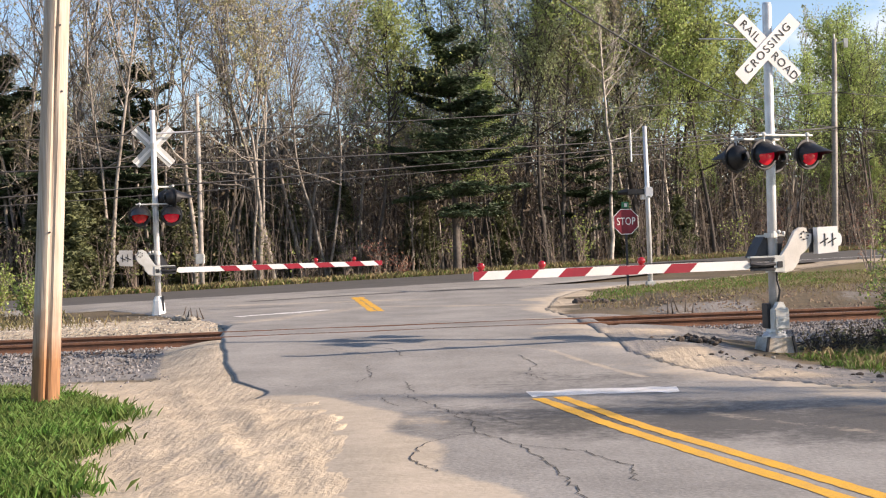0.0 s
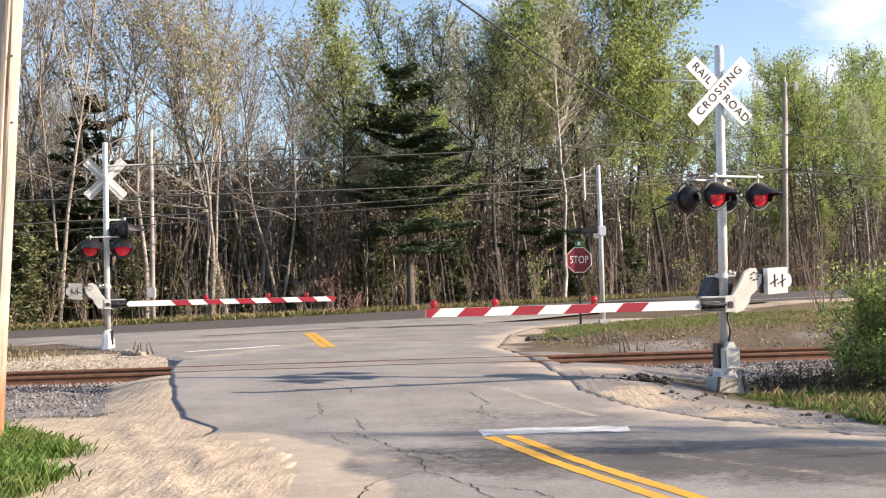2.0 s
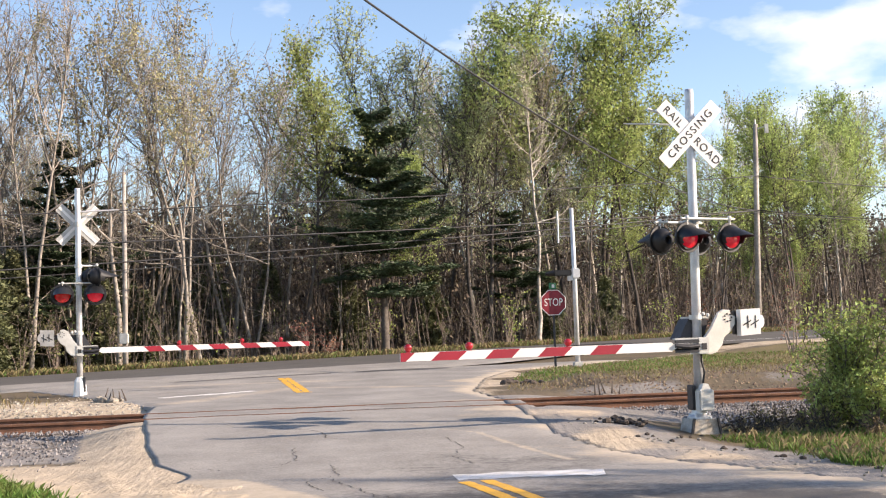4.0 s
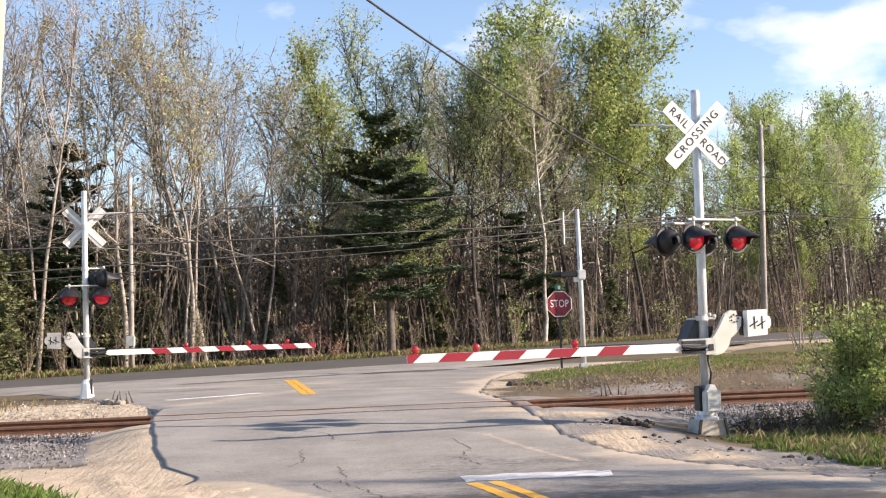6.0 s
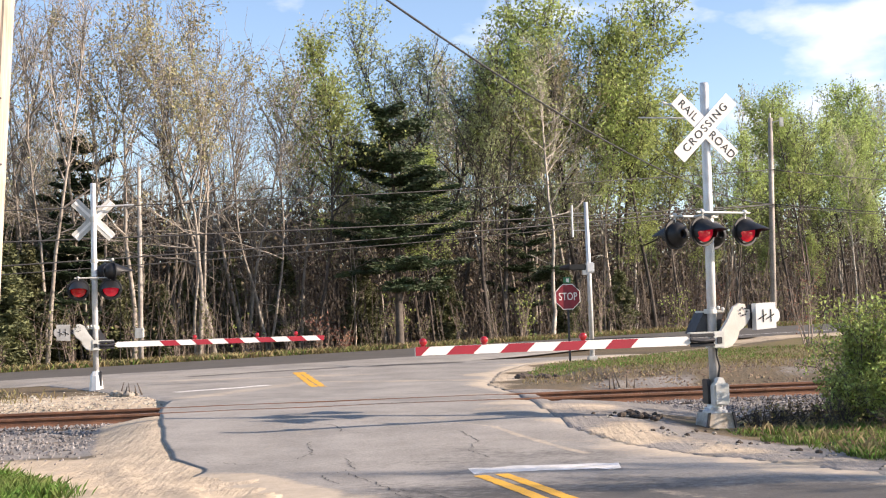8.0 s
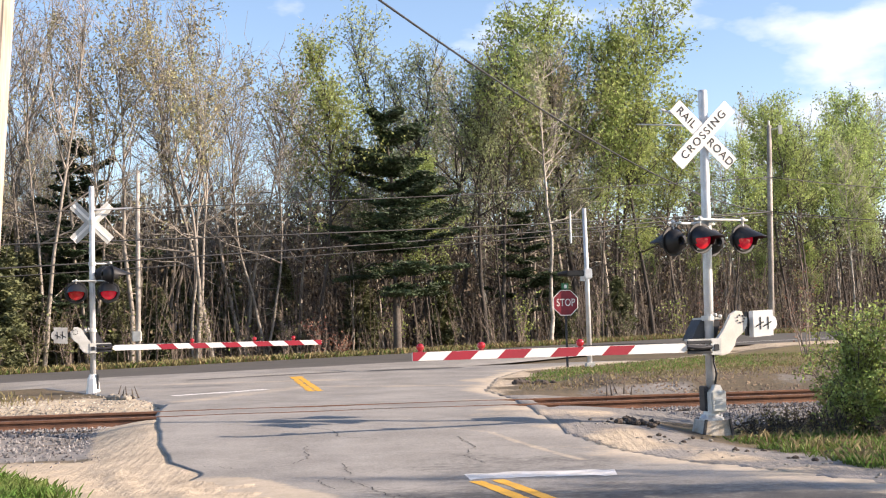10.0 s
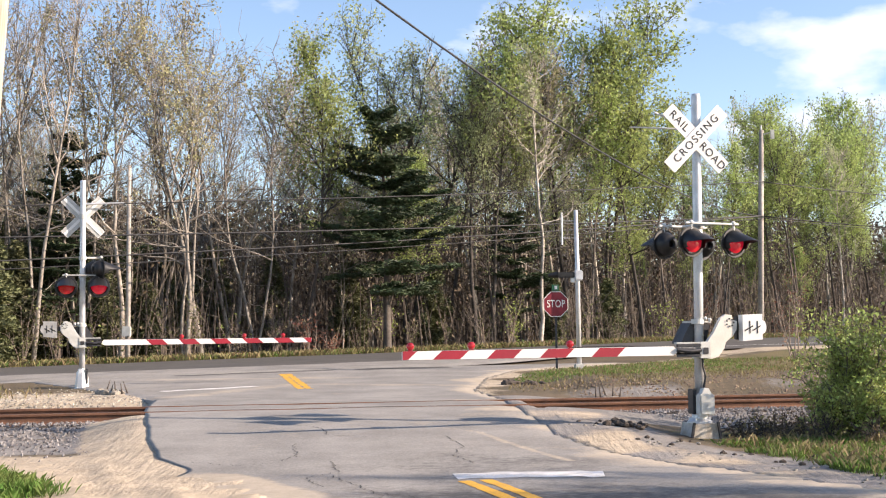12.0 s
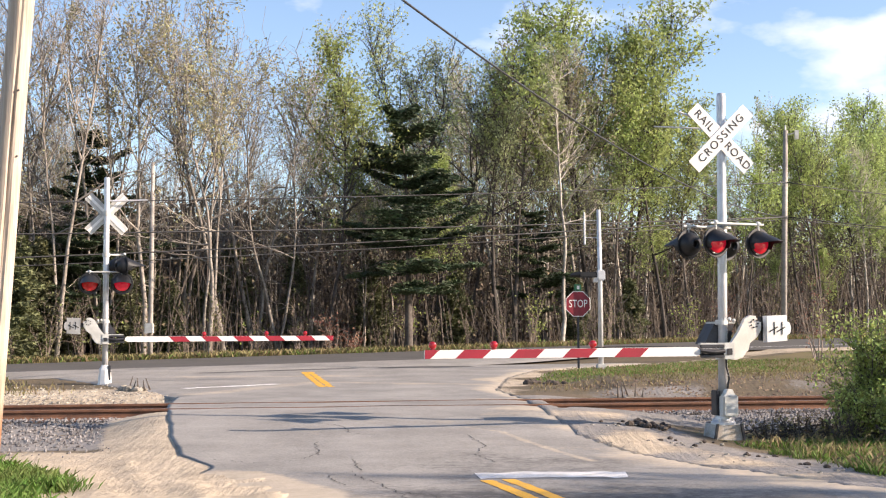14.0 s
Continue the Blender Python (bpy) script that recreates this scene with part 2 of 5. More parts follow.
M_brushleaf = material("undergrowth_leaves", (0.145, 0.112, 0.075), 0.85, vary=0.2, scale=0.35, second=(0.085, 0.06, 0.045), island=0.5, translucent=0.2)
M_farwood = material("deep_wood", (0.145, 0.117, 0.088), 0.9, vary=0.2, scale=0.12, second=(0.12, 0.10, 0.074), island=0.6, translucent=0.15)


def pole_wood():
    """Weathered pole: silvery grain above, brown treated wood towards the ground."""
    m = bpy.data.materials.new("weathered_pole_wood")
    m.use_nodes = True
    n, l = m.node_tree.nodes, m.node_tree.links
    b = n["Principled BSDF"]
    b.inputs["Roughness"].default_value = 0.85
    co, grain_map = n.new("ShaderNodeTexCoord"), n.new("ShaderNodeMapping")
    grain_map.inputs["Scale"].default_value = (1, 1, 0.05)
    grain, patch = n.new("ShaderNodeTexNoise"), n.new("ShaderNodeTexNoise")
    grain.inputs["Scale"].default_value, grain.inputs["Detail"].default_value = 34.0, 6.0
    patch.inputs["Scale"].default_value, patch.inputs["Detail"].default_value = 3.0, 6.0
    l.new(co.outputs["Object"], grain_map.inputs["Vector"])
    l.new(grain_map.outputs["Vector"], grain.inputs["Vector"])
    l.new(co.outputs["Object"], patch.inputs["Vector"])

    def mixed(fac, a, c):
        x = n.new("ShaderNodeMix")
        x.data_type = "RGBA"
        for key, v in (("A", a), ("B", c)):
            if isinstance(v, tuple):
                x.inputs[key].default_value = (*v, 1)
            else:
                l.new(v, x.inputs[key])
        l.new(fac, x.inputs["Factor"])
        return x.outputs["Result"]

    def ranged(v, a, c):
        r = n.new("ShaderNodeMapRange")
        r.inputs["From Min"].default_value, r.inputs["From Max"].default_value = a, c
        l.new(v, r.inputs["Value"])
        return r.outputs["Result"]

    g = ranged(grain.outputs["Fac"], 0.35, 0.68)
    upper = mixed(g, (0.50, 0.42, 0.345), (0.34, 0.27, 0.21))
    lower = mixed(g, (0.34, 0.17, 0.075), (0.19, 0.09, 0.045))
    sep, add = n.new("ShaderNodeSeparateXYZ"), n.new("ShaderNodeMath")
    add.operation = "MULTIPLY_ADD"
    add.inputs[1].default_value = 1.3
    l.new(co.outputs["Object"], sep.inputs["Vector"])
    l.new(patch.outputs["Fac"], add.inputs[0])
    l.new(sep.outputs["Z"], add.inputs[2])
    l.new(mixed(ranged(add.outputs["Value"], 1.15, 1.95), lower, upper), b.inputs["Base Color"])
    bump = n.new("ShaderNodeBump")
    bump.inputs["Strength"].default_value, bump.inputs["Distance"].default_value = 0.6, 0.008
    l.new(grain.outputs["Fac"], bump.inputs["Height"])
    l.new(bump.outputs["Normal"], b.inputs["Normal"])
    return m


M_pole = pole_wood()


# ---- the lie of the land ----
def track_y(x):
    """The track's centre line."""
    return 22.3 + 0.12 * x


def far_edge(x):
    """The far side of the cross road."""
    return 52.0 + 0.55 * x


def ease(a, b, v):
    t = np.clip((np.asarray(v, float) - a) / (b - a), 0, 1)
    return t * t * (3 - 2 * t)


def far_height(x):
    return np.interp(x, [-40, -14.6, 0, 14, 20, 60], [0.2, 0.39, 0.64, 0.9, 0.95, 1.3])


def road_z(x, y):
    """Height of the asphalt: a ramp up to the rails, then on to the cross road."""
    x, y = np.asarray(x, float), np.asarray(y, float)
    s = y - track_y(x)
    up = 0.25 * ease(-8.5, -1.2, s)
    t = np.clip((s - 2.0) / np.maximum(far_edge(x) - track_y(x) - 2.0, 1.0), 0, 1.0)
    return up + (far_height(x) - 0.25) * t ** 1.3


def ground_z(x, y):
    x, y = np.asarray(x, float), np.asarray(y, float)
    s = y - track_y(x)
    bed = 0.075 * ease(-2.6, -1.5, s) * (1 - ease(2.0, 2.6, s))
    far = (road_z(x, y) - 0.03) * ease(2.0, 4.2, s)
    dip = -0.09 * ease(2.6, 3.8, x) * ease(-9, -5, s) * (1 - ease(-3.2, -1.6, s))
    bank = 0.16 * ease(2.6, 4.4, s) * (1 - ease(7.0, 12.0, s)) * ease(2.6, 4.0, x)
    beyond = 0.02 * np.clip(y - far_edge(x) - 2, 0, 40)
    return -0.005 + bed + far + dip + beyond + bank


# ---- mesh helpers ----
class Shape:
    """Collects solids into one mesh."""

    def __init__(self):
        self.v, self.f, self.m = [], [], []

    def add(self, verts, faces, slot=0):
        k = len(self.v)
        self.v.extend([tuple(p) for p in verts])
        self.f.extend([tuple(k + i for i in f) for f in faces])
        self.m.extend([slot] * len(faces))
        return self

    def box(self, lo, hi, bevel=0.0, turn=None, slot=0):
        (x0, y0, z0), (x1, y1, z1) = lo, hi
        if bevel:
            bm = bmesh.new()
            bmesh.ops.create_cube(bm, size=1.0)
            for v in bm.verts:
                v.co = Vector(((x0 + x1) / 2 + v.co.x * (x1 - x0), (y0 + y1) / 2 + v.co.y * (y1 - y0), (z0 + z1) / 2 + v.co.z * (z1 - z0)))
            bmesh.ops.bevel(bm, geom=list(bm.edges), offset=bevel, segments=2, affect="EDGES")
            vs, fs = [v.co.copy() for v in bm.verts], [[v.index for v in f.verts] for f in bm.faces]
            bm.free()
        else:
            vs = [Vector(p) for p in ((x0, y0, z0), (x1, y0, z0), (x1, y1, z0), (x0, y1, z0), (x0, y0, z1), (x1, y0, z1), (x1, y1, z1), (x0, y1, z1))]
            fs = [(0, 3, 2, 1), (4, 5, 6, 7), (0, 1, 5, 4), (1, 2, 6, 5), (2, 3, 7, 6), (3, 0, 4, 7)]
        if turn is not None:
            vs = [turn @ v for v in vs]
        return self.add(vs, fs, slot)

    def tube(self, pts, radii, n=8, caps=True, slot=0):
        pts = [Vector(p) for p in pts]
        if not isinstance(radii, (list, tuple)):
            radii = [radii] * len(pts)
        vs, fs = [], []
        for i, p in enumerate(pts):
            d = (pts[min(i + 1, len(pts) - 1)] - pts[max(i - 1, 0)]).normalized()
            a = d.orthogonal().normalized() if abs(d.z) > 0.9 else d.cross(Vector((0, 0, 1))).normalized()
            if abs(d.z) > 0.9:
                a = Vector((0, 1, 0)).cross(d).normalized()
            b = d.cross(a)
            for k in range(n):
                w = 2 * math.pi * k / n
                vs.append(p + (a * math.cos(w) + b * math.sin(w)) * radii[i])
        for i in range(len(pts) - 1):
            for k in range(n):
                fs.append((i * n + k, i * n + (k + 1) % n, (i + 1) * n + (k + 1) % n, (i + 1) * n + k))
        if caps:
            fs.append(tuple(reversed(range(n))))
            fs.append(tuple(range((len(pts) - 1) * n, len(pts) * n)))
        return self.add(vs, fs, slot)

    def plate(self, outline, y0, y1, turn=None, slot=0):
        """An outline in x, z, extruded from y0 to y1."""
        n = len(outline)
        vs = [Vector((x, y0, z)) for x, z in outline] + [Vector((x, y1, z)) for x, z in outline]
        fs = [tuple(range(n)), tuple(reversed(range(n, 2 * n)))] + [((k + 1) % n, k, n + k, n + (k + 1) % n) for k in range(n)]
        if turn is not None:
            vs = [turn @ v for v in vs]
        return self.add(vs, fs, slot)

    def ball(self, c, r, nu=10, nv=6, squash=1.0, slot=0):
        c, vs, fs = Vector(c), [], []
        for j in range(nv + 1):
            ph = math.pi * j / nv
            for i in range(nu):
                th = 2 * math.pi * i / nu
                vs.append(c + Vector((math.sin(ph) * math.cos(th) * r, math.sin(ph) * math.sin(th) * r, math.cos(ph) * r * squash)))
        for j in range(nv):
            for i in range(nu):
                fs.append((j * nu + i, (j + 1) * nu + i, (j + 1) * nu + (i + 1) % nu, j * nu + (i + 1) % nu))
        return self.add(vs, fs, slot)

    def mesh(self, name, *mats, smooth=False):
        me = bpy.data.meshes.new(name)
        me.from_pydata(self.v, [], self.f)
        for m in mats:
            me.materials.append(m)
        me.polygons.foreach_set("material_index", self.m)
        if smooth:
            me.polygons.foreach_set("use_smooth", [True] * len(self.f))
        me.update()
        return me


def part(name, shape, mat, parent, label="", smooth=False):
    """One mesh object under a thing or a part."""
    me = shape if isinstance(shape, bpy.types.Mesh) else shape.mesh(name, *(mat if isinstance(mat, tuple) else (mat,)), smooth=smooth)
    ob = new(name, me)
    ob.parent = parent
    return tagged(ob, label)


def thing(name, m, label, category, group="", kind=""):
    ob = new(name)
    ob.empty_display_size = 0.3
    ob.matrix_world = m
    return tagged(ob, label, category, group, kind)


def solid(name, shape, mat, label, category="", group="", kind="", smooth=False):
    me = shape if isinstance(shape, bpy.types.Mesh) else shape.mesh(name, *(mat if isinstance(mat, tuple) else (mat,)), smooth=smooth)
    return tagged(new(name, me), label, category, group, kind)


def lettering(text, size, turn, spacing=1.0, depth=0.002):
    """Raised letters in the x-z plane, facing -y, centred on the origin of turn."""
    cu = bpy.data.curves.new("letters", "FONT")
    cu.body, cu.size, cu.align_x, cu.align_y, cu.space_character, cu.extrude = text, size, "CENTER", "CENTER", spacing, depth
    cu.offset = size * 0.002
    tmp = bpy.data.objects.new("letters", cu)
    scene.collection.objects.link(tmp)
    bpy.context.view_layer.update()
    me = bpy.data.meshes.new_from_object(tmp.evaluated_get(bpy.context.evaluated_depsgraph_get()))
    bpy.data.objects.remove(tmp)
    bpy.data.curves.remove(cu)
    me.transform(turn @ Matrix.Rotation(math.pi / 2, 4, "X"))
    me.materials.clear()
    return me


def gz(x, y):
    return float(ground_z(x, y))


# ---- ground ----
ROAD_L = ((-15, 2.5), (0, 0.6), (8, -0.9), (9.9, -1.25), (12.9, -1.95), (14.64, -2.76), (15.4, -3.2), (16.8, -3.62), (19.3, -4.2), (22, -4.8),
          (24.7, -5.2), (28.1, -6.95), (31.7, -9.2), (37.2, -12.7), (44, -20))
ROAD_R = ((-15, 13.5), (0, 8.4), (8, 5.8), (12.4, 4.2), (14.3, 3.2), (15.7, 2.5), (17.4, 2.05), (19.7, 1.85), (23.4, 1.7), (26.8, 1.3),
          (31.9, 1.8), (35.8, 2.8), (40.4, 7.5), (47.5, 13.0))


def left_edge(y):
    return np.interp(y, [p[0] for p in ROAD_L], [p[1] for p in ROAD_L])


def right_edge(y):
    return np.interp(y, [p[0] for p in ROAD_R], [p[1] for p in ROAD_R])


def graded(stops):
    """Grid lines from stops of (from, to, step)."""
    out = []
    for a, b, step in stops:
        out.extend(np.linspace(a, b, max(1, int(round((b - a) / step))), endpoint=False))
    return np.array(out + [stops[-1][1]])


def sheet(name, X, Y, Z, mat, masks, keep=None):
    ny, nx = X.shape
    me = bpy.data.meshes.new(name)
    idx = np.arange(nx * ny).reshape(ny, nx)
    quads = np.stack([idx[:-1, :-1], idx[:-1, 1:], idx[1:, 1:], idx[1:, :-1]], -1).reshape(-1, 4)
    if keep is not None:
        quads = quads[keep.reshape(-1)]
    me.from_pydata(np.stack([X, Y, Z], -1).reshape(-1, 3).tolist(), [], quads.tolist())
    for key, w in masks.items():
        at = me.attributes.new(key, "FLOAT", "POINT")
        at.data.foreach_set("value", np.clip(w, 0, 1).astype(np.float32).reshape(-1))
    me.materials.append(mat)
    me.polygons.foreach_set("use_smooth", [True] * len(me.polygons))
    me.update()
    return me


@functools.lru_cache(None)
def wave_set(seed):
    """The directions, phases and frequencies of an uneven field."""
    r = np.random.RandomState(seed)
    return [(r.uniform(0, 6.28), r.uniform(0, 6.28), r.uniform(0.6, 2.2)) for _ in range(7)]


def wobble(X, Y, scale, seed):
    """A smooth uneven field, about -1 to 1."""
    if isinstance(X, float):
        return sum(math.sin((X * math.cos(a) + Y * math.sin(a)) * f * scale + ph) for a, ph, f in wave_set(seed)) / 3.5
    out = np.zeros_like(X, dtype=float)
    for a, ph, f in wave_set(seed):
        out += np.sin((X * math.cos(a) + Y * math.sin(a)) * f * scale + ph)
    return out / 3.5


def streak(X, Y, pts, width):
    """1 along a line of points, falling off to 0 at its width."""
    best = np.full(X.shape, 1e9)
    for (ax, ay), (bx, by) in zip(pts[:-1], pts[1:]):
        dx, dy = bx - ax, by - ay
        t = np.clip(((X - ax) * dx + (Y - ay) * dy) / (dx * dx + dy * dy), 0, 1)
        best = np.minimum(best, np.hypot(X - ax - t * dx, Y - ay - t * dy))
    return 1 - ease(0, width, best)


gx = graded(((-2500, -300, 700), (-300, -60, 40), (-60, -16, 2.5), (-16, -8, 0.4), (-8, 9, 0.1), (9, 20, 0.5), (20, 70, 2.5), (70, 300, 40), (300, 2500, 700)))
gy = graded(((-400, -20, 60), (-20, 5, 1.2), (5, 21, 0.1), (21, 36, 0.25), (36, 66, 0.8), (66, 130, 3), (130, 400, 40), (400, 4000, 800)))
GX, GY = np.meshgrid(gx, gy)
S = GY - track_y(GX)
near = ease(-20, -4, GX) * (1 - ease(10, 20, GX)) * ease(0, 5, GY) * (1 - ease(30, 60, GY))
inside = (GX > left_edge(GY) + 0.25) & (GX < right_edge(GY) - 0.25) & (GY < far_edge(GX) - 8)
GZ = ground_z(GX, GY) + near * (0.012 * wobble(GX, GY, 2.2, 1) + 0.010 * wobble(GX, GY, 7.0, 2))
# wheel ruts in the sand
rut = (0.020 * wobble(GX * 0.9 + GY * 0.33, GY * 0.08, 9.0, 5) + 0.012 * wobble(GX * 0.95 + GY * 0.2, GY * 0.1, 17.0, 6) + 0.010 * wobble(GX, GY, 12.0, 8)) * ease(-5.2, -3.2, GX) * (1 - ease(14, 17, GY)) * ease(5, 7, GY)
GZ = GZ + rut * (1 - ease(-0.4, 0.3, GX - left_edge(GY)))
side_ramp = np.where(np.abs(S) > 1.3, 1 - ease(0.2, 2.6, GX - right_edge(GY)), 1 - ease(0.05, 0.4, GX - right_edge(GY))) * (GX > right_edge(GY) - 0.3) * (GY > 5) * (GY < far_edge(GX) - 8.6)
GZ = GZ + np.clip(road_z(GX, GY) - 0.014 - GZ, 0, 1) * side_ramp
left_ramp = (1 - ease(0.0, 1.3, left_edge(GY) - GX)) * (GX < left_edge(GY) + 0.3) * (S < -1.2) * (GY > 13)
GZ = GZ + np.clip(road_z(GX, GY) - 0.014 - GZ, 0, 1) * left_ramp
GZ = np.where(inside, np.minimum(GZ, road_z(GX, GY) - 0.10), GZ)
out_l, out_r = left_edge(GY) - GX, GX - right_edge(GY)
bed = ease(-3.0, -2.3, S) * (1 - ease(2.0, 2.8, S))
m_sand = np.maximum.reduce([
    (1 - ease(1.6, 2.9, out_l + 0.5 * wobble(GX, GY, 1.2, 3))) * (1 - ease(15.0, 17.5, GY)) * (out_l > -1),
    (1 - ease(0.5, 1.4, out_l)) * (1 - ease(20, 21.5, GY)) * (out_l > -1),
    (0.52 + 0.2 * wobble(GX, GY, 2.6, 68)) * (1 - ease(0.6, 1.9, out_r + 0.4 * wobble(GX, GY, 1.5, 4))) * ease(6, 8, GY) * (1 - ease(19.5, 21, S + 22)) * (out_r > -1),
    0.75 * ease(2.2, 3.2, S) * (1 - ease(5.5, 8.5, S)) * (out_l > -1) * (GX < left_edge(GY) + 1) * (GX > -22),
    0.6 * (1 - ease(0.1, 1.0, out_r + 0.4 * wobble(GX, GY, 2.0, 67))) * ease(2.0, 3.0, S) * (out_r > -1),
    0.6 * (1 - ease(1.0, 3.0, np.abs(GY - (far_edge(GX) - 9.8)))) * (GX > 9)])
m_gravel = np.maximum(np.maximum(bed, 0.75 * (1 - ease(0.8, 2.6, out_r)) * (out_r > -1) * (GY > 6) * (S < -2)), 0.9 * ease(-6.0, -4.6, S) * (1 - ease(-3.0, -2.4, S)) * (GX < -3.5))
m_gravel = np.maximum(m_gravel, (0.32 + 0.35 * wobble(GX, GY, 1.6, 66)) * ease(1.8, 2.6, S) * (1 - ease(3.6, 6.0, S)) * (out_r > 0.3))
m_grass = np.maximum.reduce([
    ease(2.2, 3.2, out_l) * (1 - ease(14.6, 16.0, GY)) * (GX < -2),
    ease(1.4, 2.4, out_r) * (S < -3.2),
    (0.25 * ease(3.4, 5.0, S) + 0.7 * ease(6.5, 9.5, S + 1.2 * wobble(GX, GY, 1.1, 65))) * (out_r > 0.8) * (GY < far_edge(GX) - 8.5),
    (GY > far_edge(GX)) * (1 - ease(2.0, 4.5, GY - far_edge(GX))),
    0.35 * ease(6, 10, S) * (out_l > 1.0) * (GX < -8)]) * (1 - m_sand)
m_litter = ease(2.5, 5.0, GY - far_edge(GX))
ground = solid("ground", sheet("ground", GX, GY, GZ, M_ground, {"sand": m_sand, "gravel": m_gravel, "grass": m_grass, "litter": m_litter}), None,
               "sandy and gravelly ground with grass verges and leaf litter", "ground", kind="structure")


# ---- the road, in lengths between the rails ----
RAIL = 0.7535          # rail centre from the track's centre line


def road_length(name, s0, s1, step, label):
    rows = np.linspace(s0, s1, max(2, int((s1 - s0) / step)))
    cols = np.linspace(0, 1, 90)
    X, Y = np.zeros((len(rows), 92)), np.zeros((len(rows), 92))
    for i, s in enumerate(rows):
        a = b = -1.0
        for _ in range(12):
            a, b = float(left_edge(track_y(a) + s)), float(right_edge(track_y(b) + s))
        rough = 0.03 * math.sin(s * 3.1) + 0.02 * math.sin(s * 7.3 + 1) + 0.008 * math.sin(s * 13 + 2)
        wide = 0.55 * float(1 - ease(13.4, 14.8, track_y(-1.0) + s))
        a, b = a + 0.35 * rough - wide, b - 0.3 * rough + wide
        x = np.concatenate([[a], a + (b - a) * cols, [b]])
        X[i], Y[i] = x, track_y(x) + s
    Z = road_z(X, Y) + 0.006 * wobble(X, Y, 1.6, 7)
    Z -= 0.04 * (1 - ease(-0.55, 0.3, np.minimum(X - left_edge(Y), right_edge(Y) - X))) * (1 - ease(13.0, 14.6, Y))
    Z -= 0.035 * (1 - ease(-0.05, 0.6, right_edge(Y) - X)) * (Y > 14.0) + 0.04 * (1 - ease(-0.05, 0.4, X - left_edge(Y))) * (Y > 24.6)
    Z[:, 0] -= 0.4
    Z[:, -1] -= 0.4
    X[:, 0] -= 0.03
    X[:, -1] += 0.03
    ol, orr = X - left_edge(Y), right_edge(Y) - X
    sand = np.maximum.reduce([
        (1 - ease(0.0, 0.9, ol - 0.25 + 0.3 * wobble(X, Y, 1.7, 11))) * (1 - ease(13.2, 15.0, Y)),
        0.62 * (1 - ease(0.0, 2.0, orr + 0.45 * wobble(X, Y, 1.4, 12) + 0.2 * wobble(X, Y, 5.0, 16))),
        0.55 * streak(X, Y, ((0.0, 18.3), (0.75, 17.6), (1.7, 14.8)), 0.22),
        0.45 * streak(X, Y, ((1.9, 11.6), (3.2, 9.6), (4.4, 8.3)), 0.5),
        0.42 * streak(X, Y, ((-2.6, 19.0), (-1.8, 17.5), (-2.2, 16.0)), 0.7),
        0.5 * streak(X, Y, ((-5.0, 25.5), (-3.0, 30.0), (1.2, 28.5)), 1.5),
        0.5 * streak(X, Y, ((-7.0, 33.0), (-2.0, 33.0)), 2.0),
        0.14 + 0.2 * wobble(X, Y, 0.9, 13) + 0.14 * wobble(X, Y, 3.1, 14)])
    dark = 0.30 + 0.35 * wobble(X * 0.4, Y, 0.8, 15) * ease(-30, -8, -Y) + 0.6 * streak(X, Y, ((-6.5, 35.5), (-3, 37.5)), 0.8) + 0.6 * streak(X, Y, ((-1.5, 37.5), (0.5, 38.2)), 0.8)
    me = sheet(name, X, Y, Z, M_asphalt, {"sand": sand, "dark": dark})
    ob = tagged(new(name, me), label, "road", kind="structure")
    # closing faces at the ends of the slab
    sh = Shape()
    for i, flip in ((0, False), (-1, True)):
        top = [(X[i, k], Y[i, k], Z[i, k]) for k in range(1, 91)]
        for p, q in zip(top[:-1], top[1:]):
            quad = [p, q, (q[0], q[1], q[2] - 0.3), (p[0], p[1], p[2] - 0.3)]
            sh.add(quad, [(0, 1, 2, 3) if flip else (3, 2, 1, 0)])
    part("slab_end", sh, M_edge, ob)
    return ob


road_length("road", -38, -RAIL - 0.085, 0.12, "worn grey asphalt road with sandy edges leading to the crossing")
road_length("crossing_panel", -RAIL + 0.125, RAIL - 0.125, 0.1, "grey asphalt filling between the two rails")
road_length("road_apron", RAIL + 0.085, 16.5, 0.2, "worn pale asphalt mouth of the road beyond the rails")


def cross_road():
    """The road that runs past behind the crossing."""
    u = graded(((-150, -30, 8), (-30, 40, 0.6), (40, 200, 8)))
    v = np.linspace(-1.0, 0.0, 26)
    U, V = np.meshgrid(u, v)
    V = V * (13.0 - 4.4 * ease(1.0, 8.0, U))
    Y = 52.0 + 0.55 * U + V
    Z = np.maximum(road_z(U, Y), ground_z(U, Y)) + 0.03
    Z[0] -= 0.06
    Z[-1] -= 0.1
    sand = 0.24 + 0.15 * wobble(U, Y, 0.8, 21)
    dark = ease(-9.3, -8.3, V + 0.2 * wobble(U, Y, 0.9, 22)) * 0.8 + 0.2
    return solid("cross_road", sheet("cross_road", U, Y, Z, M_asphalt, {"sand": sand, "dark": dark}), None,
                 "dark asphalt country road running past the woods", "road", kind="structure")


cross_road()


